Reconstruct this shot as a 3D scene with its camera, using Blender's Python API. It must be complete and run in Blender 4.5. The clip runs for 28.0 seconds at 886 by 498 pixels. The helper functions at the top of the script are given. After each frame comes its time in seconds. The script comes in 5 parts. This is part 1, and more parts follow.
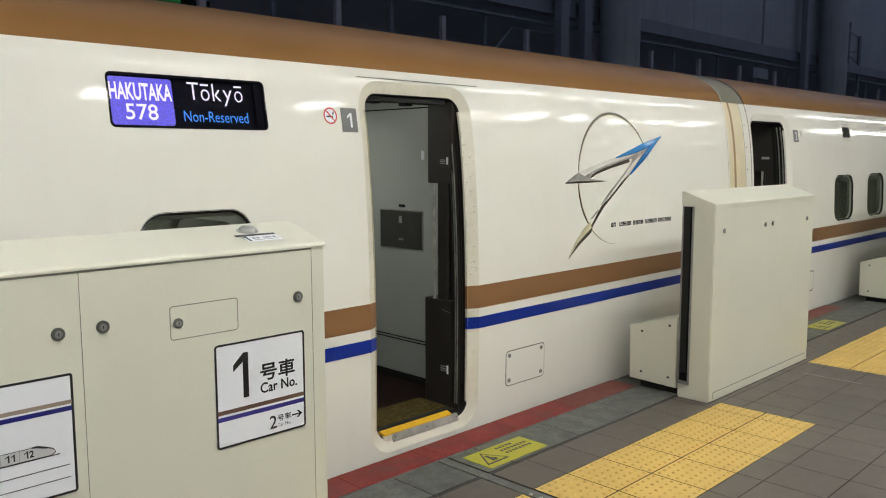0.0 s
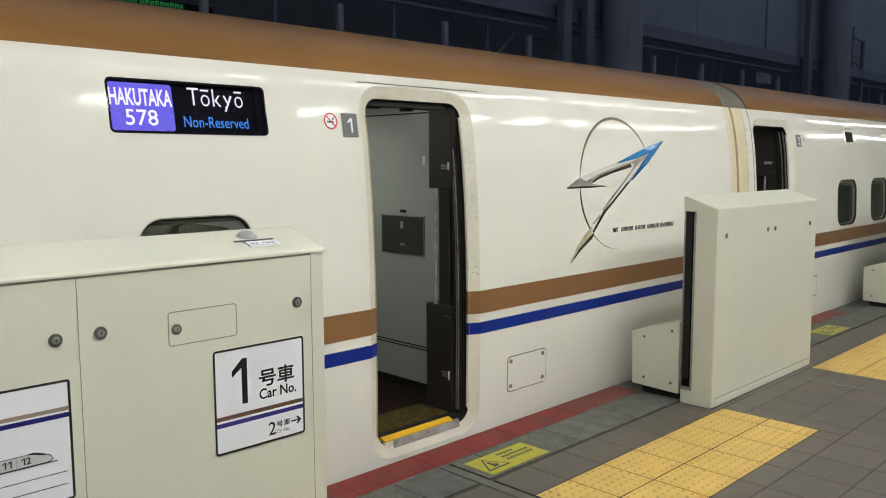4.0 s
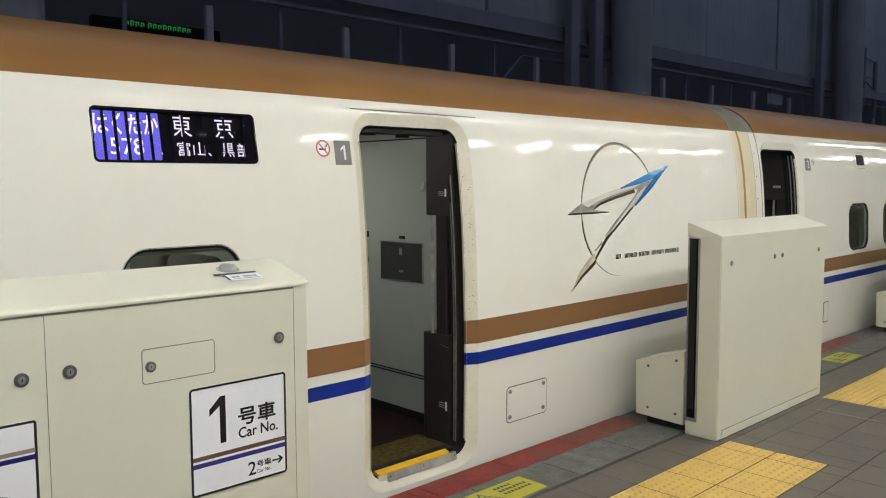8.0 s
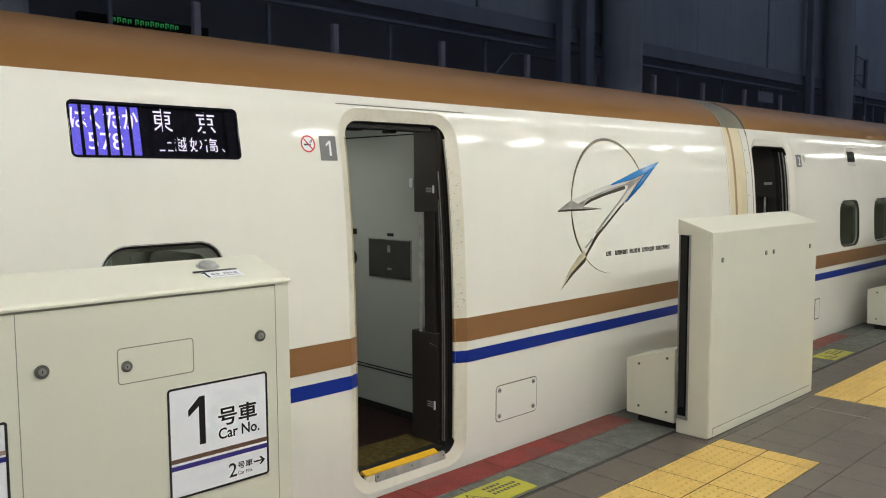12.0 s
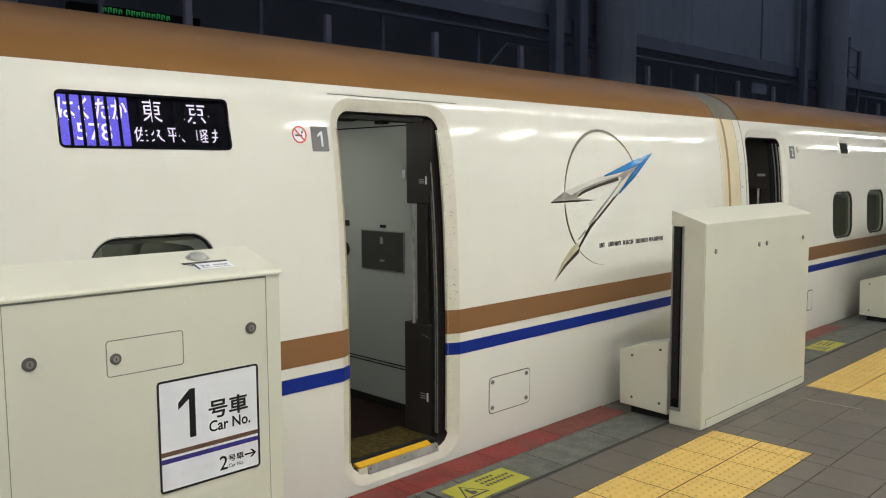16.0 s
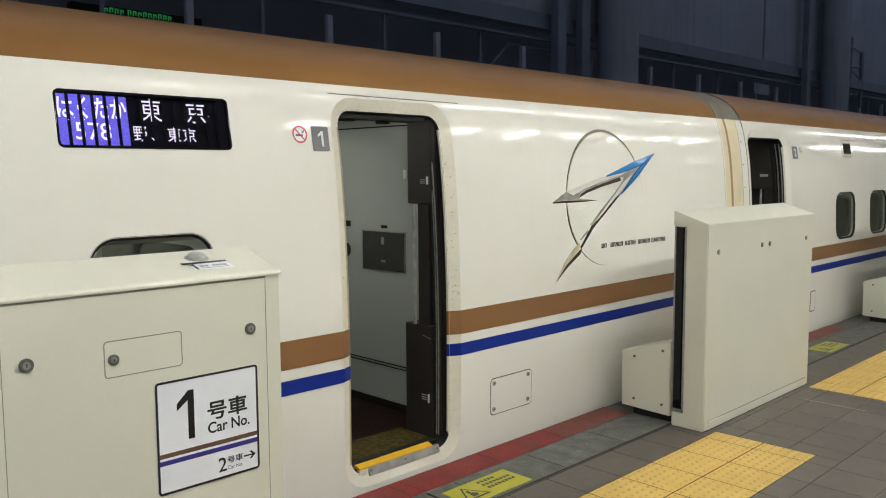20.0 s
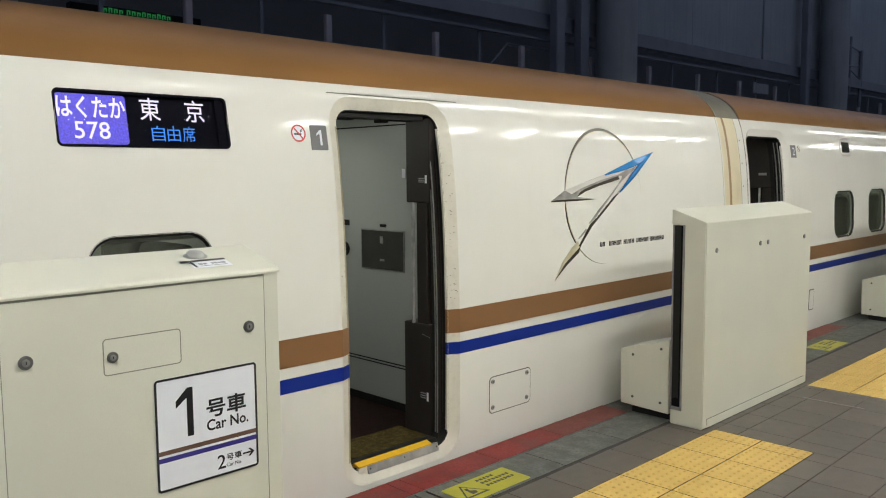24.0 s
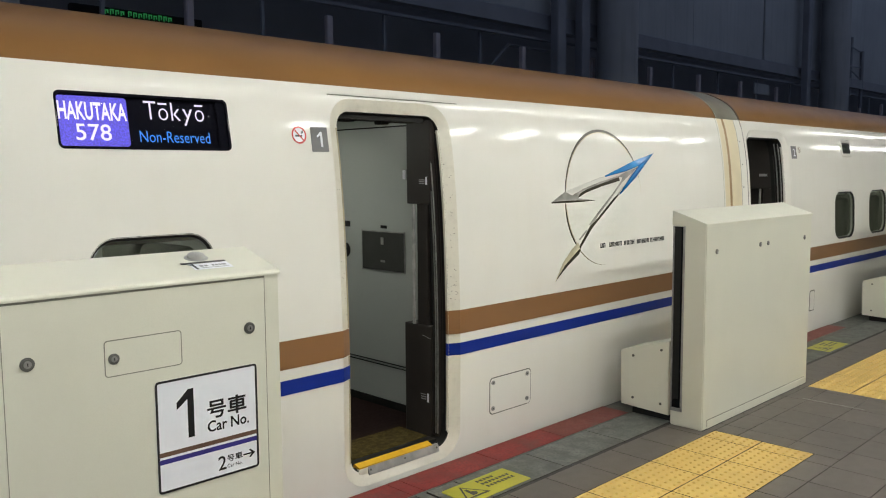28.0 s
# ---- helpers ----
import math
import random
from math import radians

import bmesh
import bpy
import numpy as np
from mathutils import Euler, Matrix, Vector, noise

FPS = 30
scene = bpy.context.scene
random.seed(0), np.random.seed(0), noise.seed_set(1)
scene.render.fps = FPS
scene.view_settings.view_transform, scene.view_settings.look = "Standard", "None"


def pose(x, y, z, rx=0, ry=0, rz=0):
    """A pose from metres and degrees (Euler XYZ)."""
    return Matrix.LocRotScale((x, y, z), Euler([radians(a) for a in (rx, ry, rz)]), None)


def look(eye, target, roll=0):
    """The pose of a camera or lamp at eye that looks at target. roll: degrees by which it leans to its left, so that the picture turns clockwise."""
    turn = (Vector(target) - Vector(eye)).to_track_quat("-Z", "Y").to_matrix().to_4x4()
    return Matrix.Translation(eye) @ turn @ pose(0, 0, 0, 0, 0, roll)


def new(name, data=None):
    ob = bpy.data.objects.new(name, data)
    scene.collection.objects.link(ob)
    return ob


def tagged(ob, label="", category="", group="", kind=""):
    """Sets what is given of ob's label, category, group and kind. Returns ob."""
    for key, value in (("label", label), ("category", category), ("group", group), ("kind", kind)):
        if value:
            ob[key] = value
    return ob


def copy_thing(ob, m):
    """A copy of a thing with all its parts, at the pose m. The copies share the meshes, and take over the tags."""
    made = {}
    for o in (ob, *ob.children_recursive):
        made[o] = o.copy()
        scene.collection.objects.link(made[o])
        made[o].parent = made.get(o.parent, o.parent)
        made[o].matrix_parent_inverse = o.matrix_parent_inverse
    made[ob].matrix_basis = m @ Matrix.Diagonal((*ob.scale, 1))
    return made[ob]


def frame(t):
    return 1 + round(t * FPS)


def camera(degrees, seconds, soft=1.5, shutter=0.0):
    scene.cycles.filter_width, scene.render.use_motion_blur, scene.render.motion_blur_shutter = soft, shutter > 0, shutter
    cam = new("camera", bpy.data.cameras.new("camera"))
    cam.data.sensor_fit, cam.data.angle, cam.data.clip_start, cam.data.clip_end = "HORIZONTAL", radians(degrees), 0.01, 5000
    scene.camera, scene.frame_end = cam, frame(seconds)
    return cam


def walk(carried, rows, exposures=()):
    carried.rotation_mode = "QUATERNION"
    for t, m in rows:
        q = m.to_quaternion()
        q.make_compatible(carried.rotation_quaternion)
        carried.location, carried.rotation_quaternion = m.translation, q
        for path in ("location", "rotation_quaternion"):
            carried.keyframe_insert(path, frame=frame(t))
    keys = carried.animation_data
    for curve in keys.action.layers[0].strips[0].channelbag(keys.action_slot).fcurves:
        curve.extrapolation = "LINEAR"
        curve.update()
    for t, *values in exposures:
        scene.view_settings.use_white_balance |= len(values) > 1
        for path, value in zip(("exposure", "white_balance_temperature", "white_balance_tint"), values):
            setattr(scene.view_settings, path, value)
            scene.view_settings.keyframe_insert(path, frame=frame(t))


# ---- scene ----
cam = camera(57.3, 28.0, soft=1.1)
PATH = [
    (0, (-4.83, -2.392, 1.641), (-3.425, -0.987, 1.409), -0.1),
    (0.5, (-4.824, -2.395, 1.643), (-3.428, -0.984, 1.397), -0.1),
    (1, (-4.82, -2.395, 1.645), (-3.424, -0.985, 1.398), -0.1),
    (1.5, (-4.811, -2.396, 1.644), (-3.415, -0.986, 1.399), -0.2),
    (2, (-4.804, -2.393, 1.642), (-3.408, -0.981, 1.406), -0.1),
    (2.5, (-4.807, -2.392, 1.642), (-3.409, -0.98, 1.41), -0.2),
    (3, (-4.809, -2.393, 1.642), (-3.412, -0.98, 1.414), -0.2),
    (3.5, (-4.811, -2.393, 1.64), (-3.413, -0.981, 1.419), -0.2),
    (5.5, (-4.814, -2.4, 1.648), (-3.411, -0.991, 1.432), -0.1),
    (6, (-4.782, -2.325, 1.675), (-3.36, -0.934, 1.46), -0.2),
    (6.5, (-4.704, -2.367, 1.684), (-3.269, -0.989, 1.478), 0.1),
    (7, (-4.676, -2.422, 1.675), (-3.297, -0.985, 1.492), -0.3),
    (7.5, (-4.696, -2.401, 1.679), (-3.317, -0.963, 1.503), -0.2),
    (8, (-4.68, -2.393, 1.678), (-3.3, -0.956, 1.508), -0.2),
    (8.5, (-4.667, -2.391, 1.677), (-3.287, -0.954, 1.509), -0.2),
    (9, (-4.656, -2.387, 1.672), (-3.276, -0.95, 1.507), -0.3),
    (9.5, (-4.648, -2.382, 1.67), (-3.267, -0.945, 1.506), -0.3),
    (10, (-4.638, -2.375, 1.67), (-3.254, -0.94, 1.505), -0.2),
    (10.5, (-4.627, -2.368, 1.67), (-3.239, -0.937, 1.504), -0.2),
    (11, (-4.621, -2.365, 1.664), (-3.23, -0.938, 1.495), -0.2),
    (11.5, (-4.622, -2.37, 1.666), (-3.229, -0.944, 1.493), -0.2),
    (12, (-4.62, -2.368, 1.663), (-3.227, -0.944, 1.49), -0.3),
    (12.5, (-4.616, -2.365, 1.662), (-3.222, -0.942, 1.485), -0.3),
    (14.5, (-4.605, -2.357, 1.66), (-3.211, -0.935, 1.478), -0.3),
    (15, (-4.601, -2.357, 1.658), (-3.205, -0.937, 1.473), -0.3),
    (15.5, (-4.6, -2.356, 1.654), (-3.2, -0.941, 1.465), -0.3),
    (16, (-4.602, -2.359, 1.659), (-3.199, -0.946, 1.466), -0.3),
    (16.5, (-4.603, -2.363, 1.659), (-3.2, -0.95, 1.467), -0.3),
    (17, (-4.591, -2.357, 1.657), (-3.189, -0.943, 1.466), -0.3),
    (17.5, (-4.59, -2.353, 1.655), (-3.187, -0.94, 1.465), -0.3),
    (18, (-4.589, -2.352, 1.659), (-3.188, -0.938, 1.468), -0.3),
    (18.5, (-4.594, -2.363, 1.661), (-3.195, -0.946, 1.471), -0.3),
    (19, (-4.59, -2.354, 1.658), (-3.19, -0.938, 1.469), -0.3),
    (19.5, (-4.586, -2.347, 1.652), (-3.186, -0.931, 1.464), -0.3),
    (20, (-4.584, -2.347, 1.655), (-3.185, -0.931, 1.464), -0.3),
    (20.5, (-4.582, -2.349, 1.654), (-3.183, -0.932, 1.463), -0.4),
    (21, (-4.588, -2.348, 1.653), (-3.188, -0.933, 1.462), -0.3),
    (21.5, (-4.59, -2.352, 1.652), (-3.189, -0.937, 1.461), -0.4),
    (23.5, (-4.595, -2.359, 1.65), (-3.195, -0.944, 1.459), -0.4),
    (24, (-4.587, -2.359, 1.648), (-3.187, -0.943, 1.457), -0.4),
    (24.5, (-4.586, -2.352, 1.645), (-3.185, -0.937, 1.455), -0.4),
    (25, (-4.588, -2.354, 1.65), (-3.189, -0.938, 1.459), -0.4),
    (25.5, (-4.59, -2.362, 1.65), (-3.193, -0.944, 1.459), -0.4),
    (26, (-4.591, -2.367, 1.653), (-3.195, -0.948, 1.462), -0.4),
    (26.5, (-4.592, -2.367, 1.652), (-3.195, -0.949, 1.461), -0.4),
    (27, (-4.588, -2.361, 1.65), (-3.19, -0.943, 1.459), -0.4),
    (27.5, (-4.589, -2.361, 1.652), (-3.191, -0.944, 1.462), -0.4),
    (28, (-4.59, -2.368, 1.654), (-3.192, -0.95, 1.464), -0.4),
]
TINTS = [(0, 0.0, 6580, 10), (1, 0.0, 6380, 10), (2, 0.0, 6340, 10), (3, 0.0, 6430, 10), (6, 0.0, 6640, 10), (17, 0.0, 6620, 10), (28, 0.0, 6560, 10)]
walk(cam, [(t, look(eye, target, roll)) for t, eye, target, roll in PATH], TINTS)

# ---- world and lights ----
world = bpy.data.worlds.new("night")
scene.world = world
world.use_nodes = True
world.node_tree.nodes["Background"].inputs[0].default_value = (0.36, 0.46, 0.70, 1)
world.node_tree.nodes["Background"].inputs[1].default_value = 0.43
LIGHT_A = 42.5      # long tubes near the platform edge
LIGHT_B = 50.0      # short fixtures further in
LIGHT_C = 10.0      # unseen square fixtures deep over the platform, brightening the car side


# ---- materials ----
def nodes_of(m):
    return m.node_tree.nodes, m.node_tree.links


def material(name, colour, rough=0.5, metal=0.0, vary=0.08, scale=6.0, grain=0.0, grain_scale=250.0, bump=0.0,
             coat=0.0, per_piece=0.0, dents=0.0, stain=0.0, stain_colour=(0.1, 0.09, 0.08), stain_scale=1.5, specular=0.5, streak=0.0, sheen=0.15):
    """A painted or mineral surface: base colour with broad and fine variation, stains and relief, all in world metres."""
    m = bpy.data.materials.new(name)
    m.use_nodes = True
    n, l = nodes_of(m)
    b = n["Principled BSDF"]
    b.inputs["Metallic"].default_value = metal
    b.inputs["Specular IOR Level"].default_value = specular
    b.inputs["Coat Weight"].default_value = coat
    b.inputs["Coat Roughness"].default_value = 0.04
    geo = n.new("ShaderNodeNewGeometry")

    def noise_at(sc, detail=4.0, stretch=None):
        t = n.new("ShaderNodeTexNoise")
        t.inputs["Scale"].default_value = sc
        t.inputs["Detail"].default_value = detail
        src = geo.outputs["Position"]
        if stretch:
            mp = n.new("ShaderNodeMapping")
            mp.inputs["Scale"].default_value = stretch
            l.new(src, mp.inputs["Vector"])
            src = mp.outputs["Vector"]
        l.new(src, t.inputs["Vector"])
        return t.outputs["Fac"]

    def mix(a, c, fac, blend="MIX"):
        x = n.new("ShaderNodeMix")
        x.data_type, x.blend_type = "RGBA", blend
        for sock, v in ((x.inputs[6], a), (x.inputs[7], c), (x.inputs[0], fac)):
            if isinstance(v, (int, float)):
                sock.default_value = v
            elif isinstance(v, tuple):
                sock.default_value = (*v[:3], 1)
            else:
                l.new(v, sock)
        return x.outputs[2]

    def ramp(v, lo, hi):
        r = n.new("ShaderNodeMapRange")
        r.inputs["From Min"].default_value, r.inputs["From Max"].default_value = lo, hi
        l.new(v, r.inputs["Value"])
        return r.outputs["Result"]

    dark = tuple(c * (1 - vary) for c in colour)
    light = tuple(min(1, c * (1 + vary)) for c in colour)
    col = mix(dark, light, ramp(noise_at(scale), 0.3, 0.7))
    if per_piece:
        info = n.new("ShaderNodeObjectInfo")
        k = n.new("ShaderNodeMapRange")
        k.inputs["To Min"].default_value, k.inputs["To Max"].default_value = 1 - per_piece, 1 + per_piece
        l.new(info.outputs["Random"], k.inputs["Value"])
        g = n.new("ShaderNodeCombineColor")
        for i in range(3):
            l.new(k.outputs["Result"], g.inputs[i])
        col = mix(col, g.outputs[0], 1.0, "MULTIPLY")
    if grain:
        col = mix(col, tuple(c * (1 - grain) for c in colour), ramp(noise_at(grain_scale, 2.0), 0.45, 0.75))
    if stain:
        s = n.new("ShaderNodeMath")
        s.operation = "MULTIPLY"
        s.inputs[1].default_value = stain
        l.new(ramp(noise_at(stain_scale, 8.0), 0.52, 0.72), s.inputs[0])
        col = mix(col, stain_colour, s.outputs[0])
    if streak:
        s = n.new("ShaderNodeMath")
        s.operation = "MULTIPLY"
        s.inputs[1].default_value = streak
        l.new(ramp(noise_at(1.0, 5.0, (9.0, 9.0, 0.6)), 0.5, 0.75), s.inputs[0])
        col = mix(col, stain_colour, s.outputs[0])
    l.new(col, b.inputs["Base Color"])
    rr = n.new("ShaderNodeMapRange")
    rr.inputs["To Min"].default_value, rr.inputs["To Max"].default_value = rough * (1 - sheen), min(1, rough * (1 + sheen))
    l.new(noise_at(scale * 3), rr.inputs["Value"])
    l.new(rr.outputs["Result"], b.inputs["Roughness"])
    if bump:
        bp = n.new("ShaderNodeBump")
        bp.inputs["Strength"].default_value = bump
        bp.inputs["Distance"].default_value = 0.002
        l.new(noise_at(grain_scale, 3.0), bp.inputs["Height"])
        l.new(bp.outputs["Normal"], b.inputs["Normal"])
    if dents:
        # slow waves of sheet metal between its frames
        bp = n.new("ShaderNodeBump")
        bp.inputs["Strength"].default_value = 1.0
        bp.inputs["Distance"].default_value = dents
        l.new(noise_at(1.0, 1.0, (1.7, 1.0, 2.6)), bp.inputs["Height"])
        l.new(bp.outputs["Normal"], b.inputs["Normal"])
    return m


def glow(name, colour, strength, dots=False):
    m = bpy.data.materials.new(name)
    m.use_nodes = True
    n, l = nodes_of(m)
    b = n["Principled BSDF"]
    b.inputs["Base Color"].default_value = (0.01, 0.01, 0.012, 1)
    b.inputs["Emission Color"].default_value = (*colour, 1)
    b.inputs["Emission Strength"].default_value = strength
    if dots:
        # the diode grid, slightly uneven
        geo = n.new("ShaderNodeNewGeometry")
        t = n.new("ShaderNodeTexNoise")
        t.inputs["Scale"].default_value = 160.0
        l.new(geo.outputs["Position"], t.inputs["Vector"])
        r = n.new("ShaderNodeMapRange")
        r.inputs["From Min"].default_value, r.inputs["From Max"].default_value = 0.35, 0.65
        r.inputs["To Min"].default_value, r.inputs["To Max"].default_value = strength * 0.72, strength * 1.2
        l.new(t.outputs["Fac"], r.inputs["Value"])
        l.new(r.outputs["Result"], b.inputs["Emission Strength"])
    return m


def clear_glass(name, tint, gloss=0.08):
    m = bpy.data.materials.new(name)
    m.use_nodes = True
    n, l = nodes_of(m)
    n.remove(n["Principled BSDF"])
    tr, gl, mx = n.new("ShaderNodeBsdfTransparent"), n.new("ShaderNodeBsdfGlossy"), n.new("ShaderNodeMixShader")
    tr.inputs[0].default_value = (*tint, 1)
    gl.inputs["Roughness"].default_value = 0.03
    mx.inputs[0].default_value = gloss
    l.new(tr.outputs[0], mx.inputs[1])
    l.new(gl.outputs[0], mx.inputs[2])
    l.new(mx.outputs[0], n["Material Output"].inputs[0])
    return m


WHITE = material("car_white_paint", (0.77, 0.757, 0.705), 0.085, vary=0.015, scale=1.2, specular=0.22, stain=0.05, stain_colour=(0.55, 0.5, 0.4), stain_scale=2.5, streak=0.05, dents=0.0030)
BROWN = material("car_copper_paint", (0.258, 0.129, 0.042), 0.34, metal=0.15, vary=0.06, scale=1.5, coat=0.08, specular=0.3, stain=0.12, stain_scale=1.2, stain_colour=(0.16, 0.09, 0.05))
STRIPE = material("copper_stripe_film", (0.25, 0.125, 0.052), 0.28, vary=0.0, scale=1.5, coat=0.2, sheen=0.0)
BLUE = material("blue_stripe_film", (0.006, 0.026, 0.25), 0.3, vary=0.05, scale=3, specular=0.3, sheen=0.0)
CREAM = material("door_surround_cream", (0.72, 0.69, 0.595), 0.30, vary=0.05, scale=5, stain=0.13, stain_colour=(0.3, 0.26, 0.2), stain_scale=30, streak=0.08)
# tan for the surround's inner edge, with the shade in its colour
EDGE_SHADE = material("tan_edge_shade", (0.40, 0.345, 0.225), 0.5, vary=0.15, scale=12, stain=0.4, stain_colour=(0.22, 0.18, 0.11), stain_scale=20)
SCUFF = material("dark_scuff", (0.20, 0.175, 0.14), 0.6, vary=0.3, scale=40)
GATE = material("gate_cream_paint", (0.64, 0.632, 0.535), 0.38, vary=0.025, scale=2.5, grain=0.03, bump=0.04, stain=0.04, stain_colour=(0.35, 0.33, 0.26), streak=0.03)
# darker than the tile: the studs' shading is put into their colour
STUD = material("shaded_tactile_stud", (0.54, 0.365, 0.105), 0.45, vary=0.12, scale=9)
GATE_EDGE = material("gate_trim_paint", (0.64, 0.632, 0.535), 0.34, vary=0.03, scale=4)
# near-black that stands in for the shade inside slots and keyholes
GAP = material("gap_shade_black", (0.006, 0.006, 0.007), 0.8, specular=0.05)
FINE = material("fine_joint", (0.20, 0.20, 0.16), 0.6)
SEAM = material("seam_shadow_sealant", (0.10, 0.10, 0.085), 0.6)
RUBBER = material("black_rubber", (0.015, 0.0145, 0.014), 0.6, specular=0.2, vary=0.15, scale=12)
DARK = material("dark_brown_panel", (0.026, 0.022, 0.020), 0.42, specular=0.3, vary=0.12, scale=7)
STEEL = material("brushed_steel", (0.40, 0.40, 0.39), 0.38, metal=0.5, vary=0.25, scale=12, stain=0.4, stain_colour=(0.2, 0.2, 0.19), stain_scale=10)
LOCK = material("dark_lock_steel", (0.16, 0.16, 0.15), 0.4, metal=0.6, vary=0.2, scale=30)
DULL = material("dull_zinc", (0.33, 0.33, 0.32), 0.5, metal=0.7, vary=0.2, scale=30)
TILE = material("grey_brown_floor_tile", (0.098, 0.083, 0.069), 0.48, vary=0.09, scale=5, grain=0.18, grain_scale=120, bump=0.15, per_piece=0.11, stain=0.28, stain_colour=(0.06, 0.055, 0.05), stain_scale=4)
GROUT = material("dark_grout", (0.026, 0.022, 0.019), 0.85, vary=0.2, scale=20)
TACTILE = material("yellow_tactile_tile", (0.59, 0.40, 0.108), 0.5, vary=0.05, scale=7, grain=0.08, grain_scale=150, bump=0.1, per_piece=0.04, stain=0.22, stain_colour=(0.4, 0.26, 0.07), stain_scale=6)
EDGE = material("platform_edge_slab", (0.110, 0.116, 0.104), 0.6, vary=0.34, scale=11, grain=0.35, grain_scale=60, bump=0.3, per_piece=0.14, stain=0.7, stain_colour=(0.05, 0.05, 0.045), stain_scale=5)
RED = material("red_edge_coating", (0.215, 0.022, 0.019), 0.6, vary=0.2, scale=6, grain=0.35, grain_scale=60, stain=0.7, stain_colour=(0.12, 0.045, 0.038), stain_scale=5)
RED_WORN = material("faded_red_edge_coating", (0.185, 0.048, 0.038), 0.65, vary=0.2, scale=6, grain=0.3, grain_scale=70, stain=0.7, stain_colour=(0.12, 0.075, 0.062), stain_scale=6)
# near-black for the narrow strip between tiles and edge slabs
DRAIN = material("drain_channel_dark", (0.032, 0.031, 0.027), 0.7, vary=0.35, scale=9)
YELLOW = material("yellow_warning_sheet", (0.40, 0.375, 0.020), 0.4, vary=0.06, scale=10, stain=0.2, stain_colour=(0.35, 0.33, 0.05), stain_scale=12)
STEP_YELLOW = material("yellow_step_edge", (0.68, 0.40, 0.022), 0.45, vary=0.08, stain=0.25, stain_colour=(0.35, 0.2, 0.02), stain_scale=14, scale=10)
PRINT = material("black_print", (0.012, 0.012, 0.013), 0.4)
GREY_PLATE = material("grey_plate", (0.20, 0.20, 0.205), 0.6, specular=0.15)
PAPER = material("white_sign_face", (0.77, 0.78, 0.83), 0.3, vary=0.01)
PALE = material("pale_grey_print", (0.52, 0.52, 0.54), 0.4)
SIGN_BROWN = material("sign_brown_band", (0.14, 0.08, 0.055), 0.35)
SIGN_BLUE = material("sign_violet_band", (0.040, 0.032, 0.215), 0.35)
PRINT_GREY = material("grey_print", (0.30, 0.30, 0.31), 0.4)
RED_PRINT = material("red_print", (0.55, 0.06, 0.06), 0.4)
INSIDE = material("vestibule_grey_laminate", (0.36, 0.38, 0.36), 0.35, vary=0.03, scale=2)
INSIDE_DARK = material("vestibule_dark_laminate", (0.045, 0.045, 0.042), 0.35, vary=0.1, scale=8)
CARPET = material("vestibule_brown_floor", (0.021, 0.0115, 0.0100), 0.75, specular=0.08, vary=0.15, scale=20, grain=0.3, grain_scale=300)
MAT = material("ribbed_ochre_mat", (0.066, 0.048, 0.015), 0.85, vary=0.45, scale=28, grain=0.5, grain_scale=120, bump=0.6, specular=0.1, stain=0.5, stain_colour=(0.03, 0.02, 0.01), stain_scale=9)
SEAT = material("seat_fabric", (0.10, 0.11, 0.09), 0.8, vary=0.2, scale=30)
TAN = material("gangway_tan", (0.31, 0.195, 0.09), 0.5, vary=0.08, scale=6)
GANG_CREAM = material("gangway_cream", (0.66, 0.58, 0.40), 0.45, vary=0.05, scale=6, streak=0.1)
HOOD = material("gangway_hood_grey", (0.165, 0.156, 0.122), 0.5, vary=0.1, scale=5)
HOOD_RIM = material("gangway_hood_rim", (0.30, 0.29, 0.245), 0.45, vary=0.08, scale=5)
EMB_BLUE = material("emblem_blue", (0.015, 0.20, 0.52), 0.25, vary=0.1, scale=3, coat=0.3, sheen=0.0)
EMB_NAVY = material("emblem_navy", (0.008, 0.115, 0.33), 0.25, coat=0.3, sheen=0.0)
EMB_SILVER = material("emblem_silver", (0.34, 0.33, 0.305), 0.28, metal=0.2, vary=0.3, scale=9, sheen=0.0)
EMB_DARK = material("emblem_bronze", (0.065, 0.057, 0.042), 0.3, metal=0.3, vary=0.35, scale=4, sheen=0.0)
EMB_GOLD = material("emblem_pale_gold", (0.56, 0.51, 0.36), 0.3, metal=0.2, vary=0.3, scale=6, sheen=0.0)
EMB_LIGHT = material("emblem_bright_silver", (0.66, 0.65, 0.61), 0.28, metal=0.15, vary=0.05, scale=3, sheen=0.0)
EMB_GOLD_DEEP = material("emblem_dull_gold", (0.22, 0.19, 0.11), 0.3, metal=0.2, vary=0.3, scale=6, sheen=0.0)
FAR = material("far_wall_panel", (0.24, 0.25, 0.255), 0.75, vary=0.12, scale=0.6, stain=0.3, stain_colour=(0.13, 0.138, 0.15), stain_scale=0.5, streak=0.3)
FAR_DARK = material("far_dark_recess", (0.21, 0.215, 0.23), 0.8, vary=0.1, scale=0.8)
FAR_BEAM = material("far_beam_steel", (0.135, 0.14, 0.155), 0.6, vary=0.15, scale=1.5)
FAR_COLUMN = material("far_column_concrete", (0.22, 0.225, 0.23), 0.75, vary=0.1, scale=0.9, streak=0.3)
POST = material("fence_post_aluminium", (0.33, 0.29, 0.295), 0.55, metal=0.2, vary=0.1, scale=6)
CEIL = material("white_ceiling_board", (0.62, 0.62, 0.60), 0.7, vary=0.04, scale=1)
ROOM = material("station_wall_board", (0.45, 0.45, 0.43), 0.6, vary=0.06, scale=1)
BED = material("track_concrete", (0.16, 0.155, 0.145), 0.85, vary=0.15, scale=2, stain=0.4, stain_scale=1)
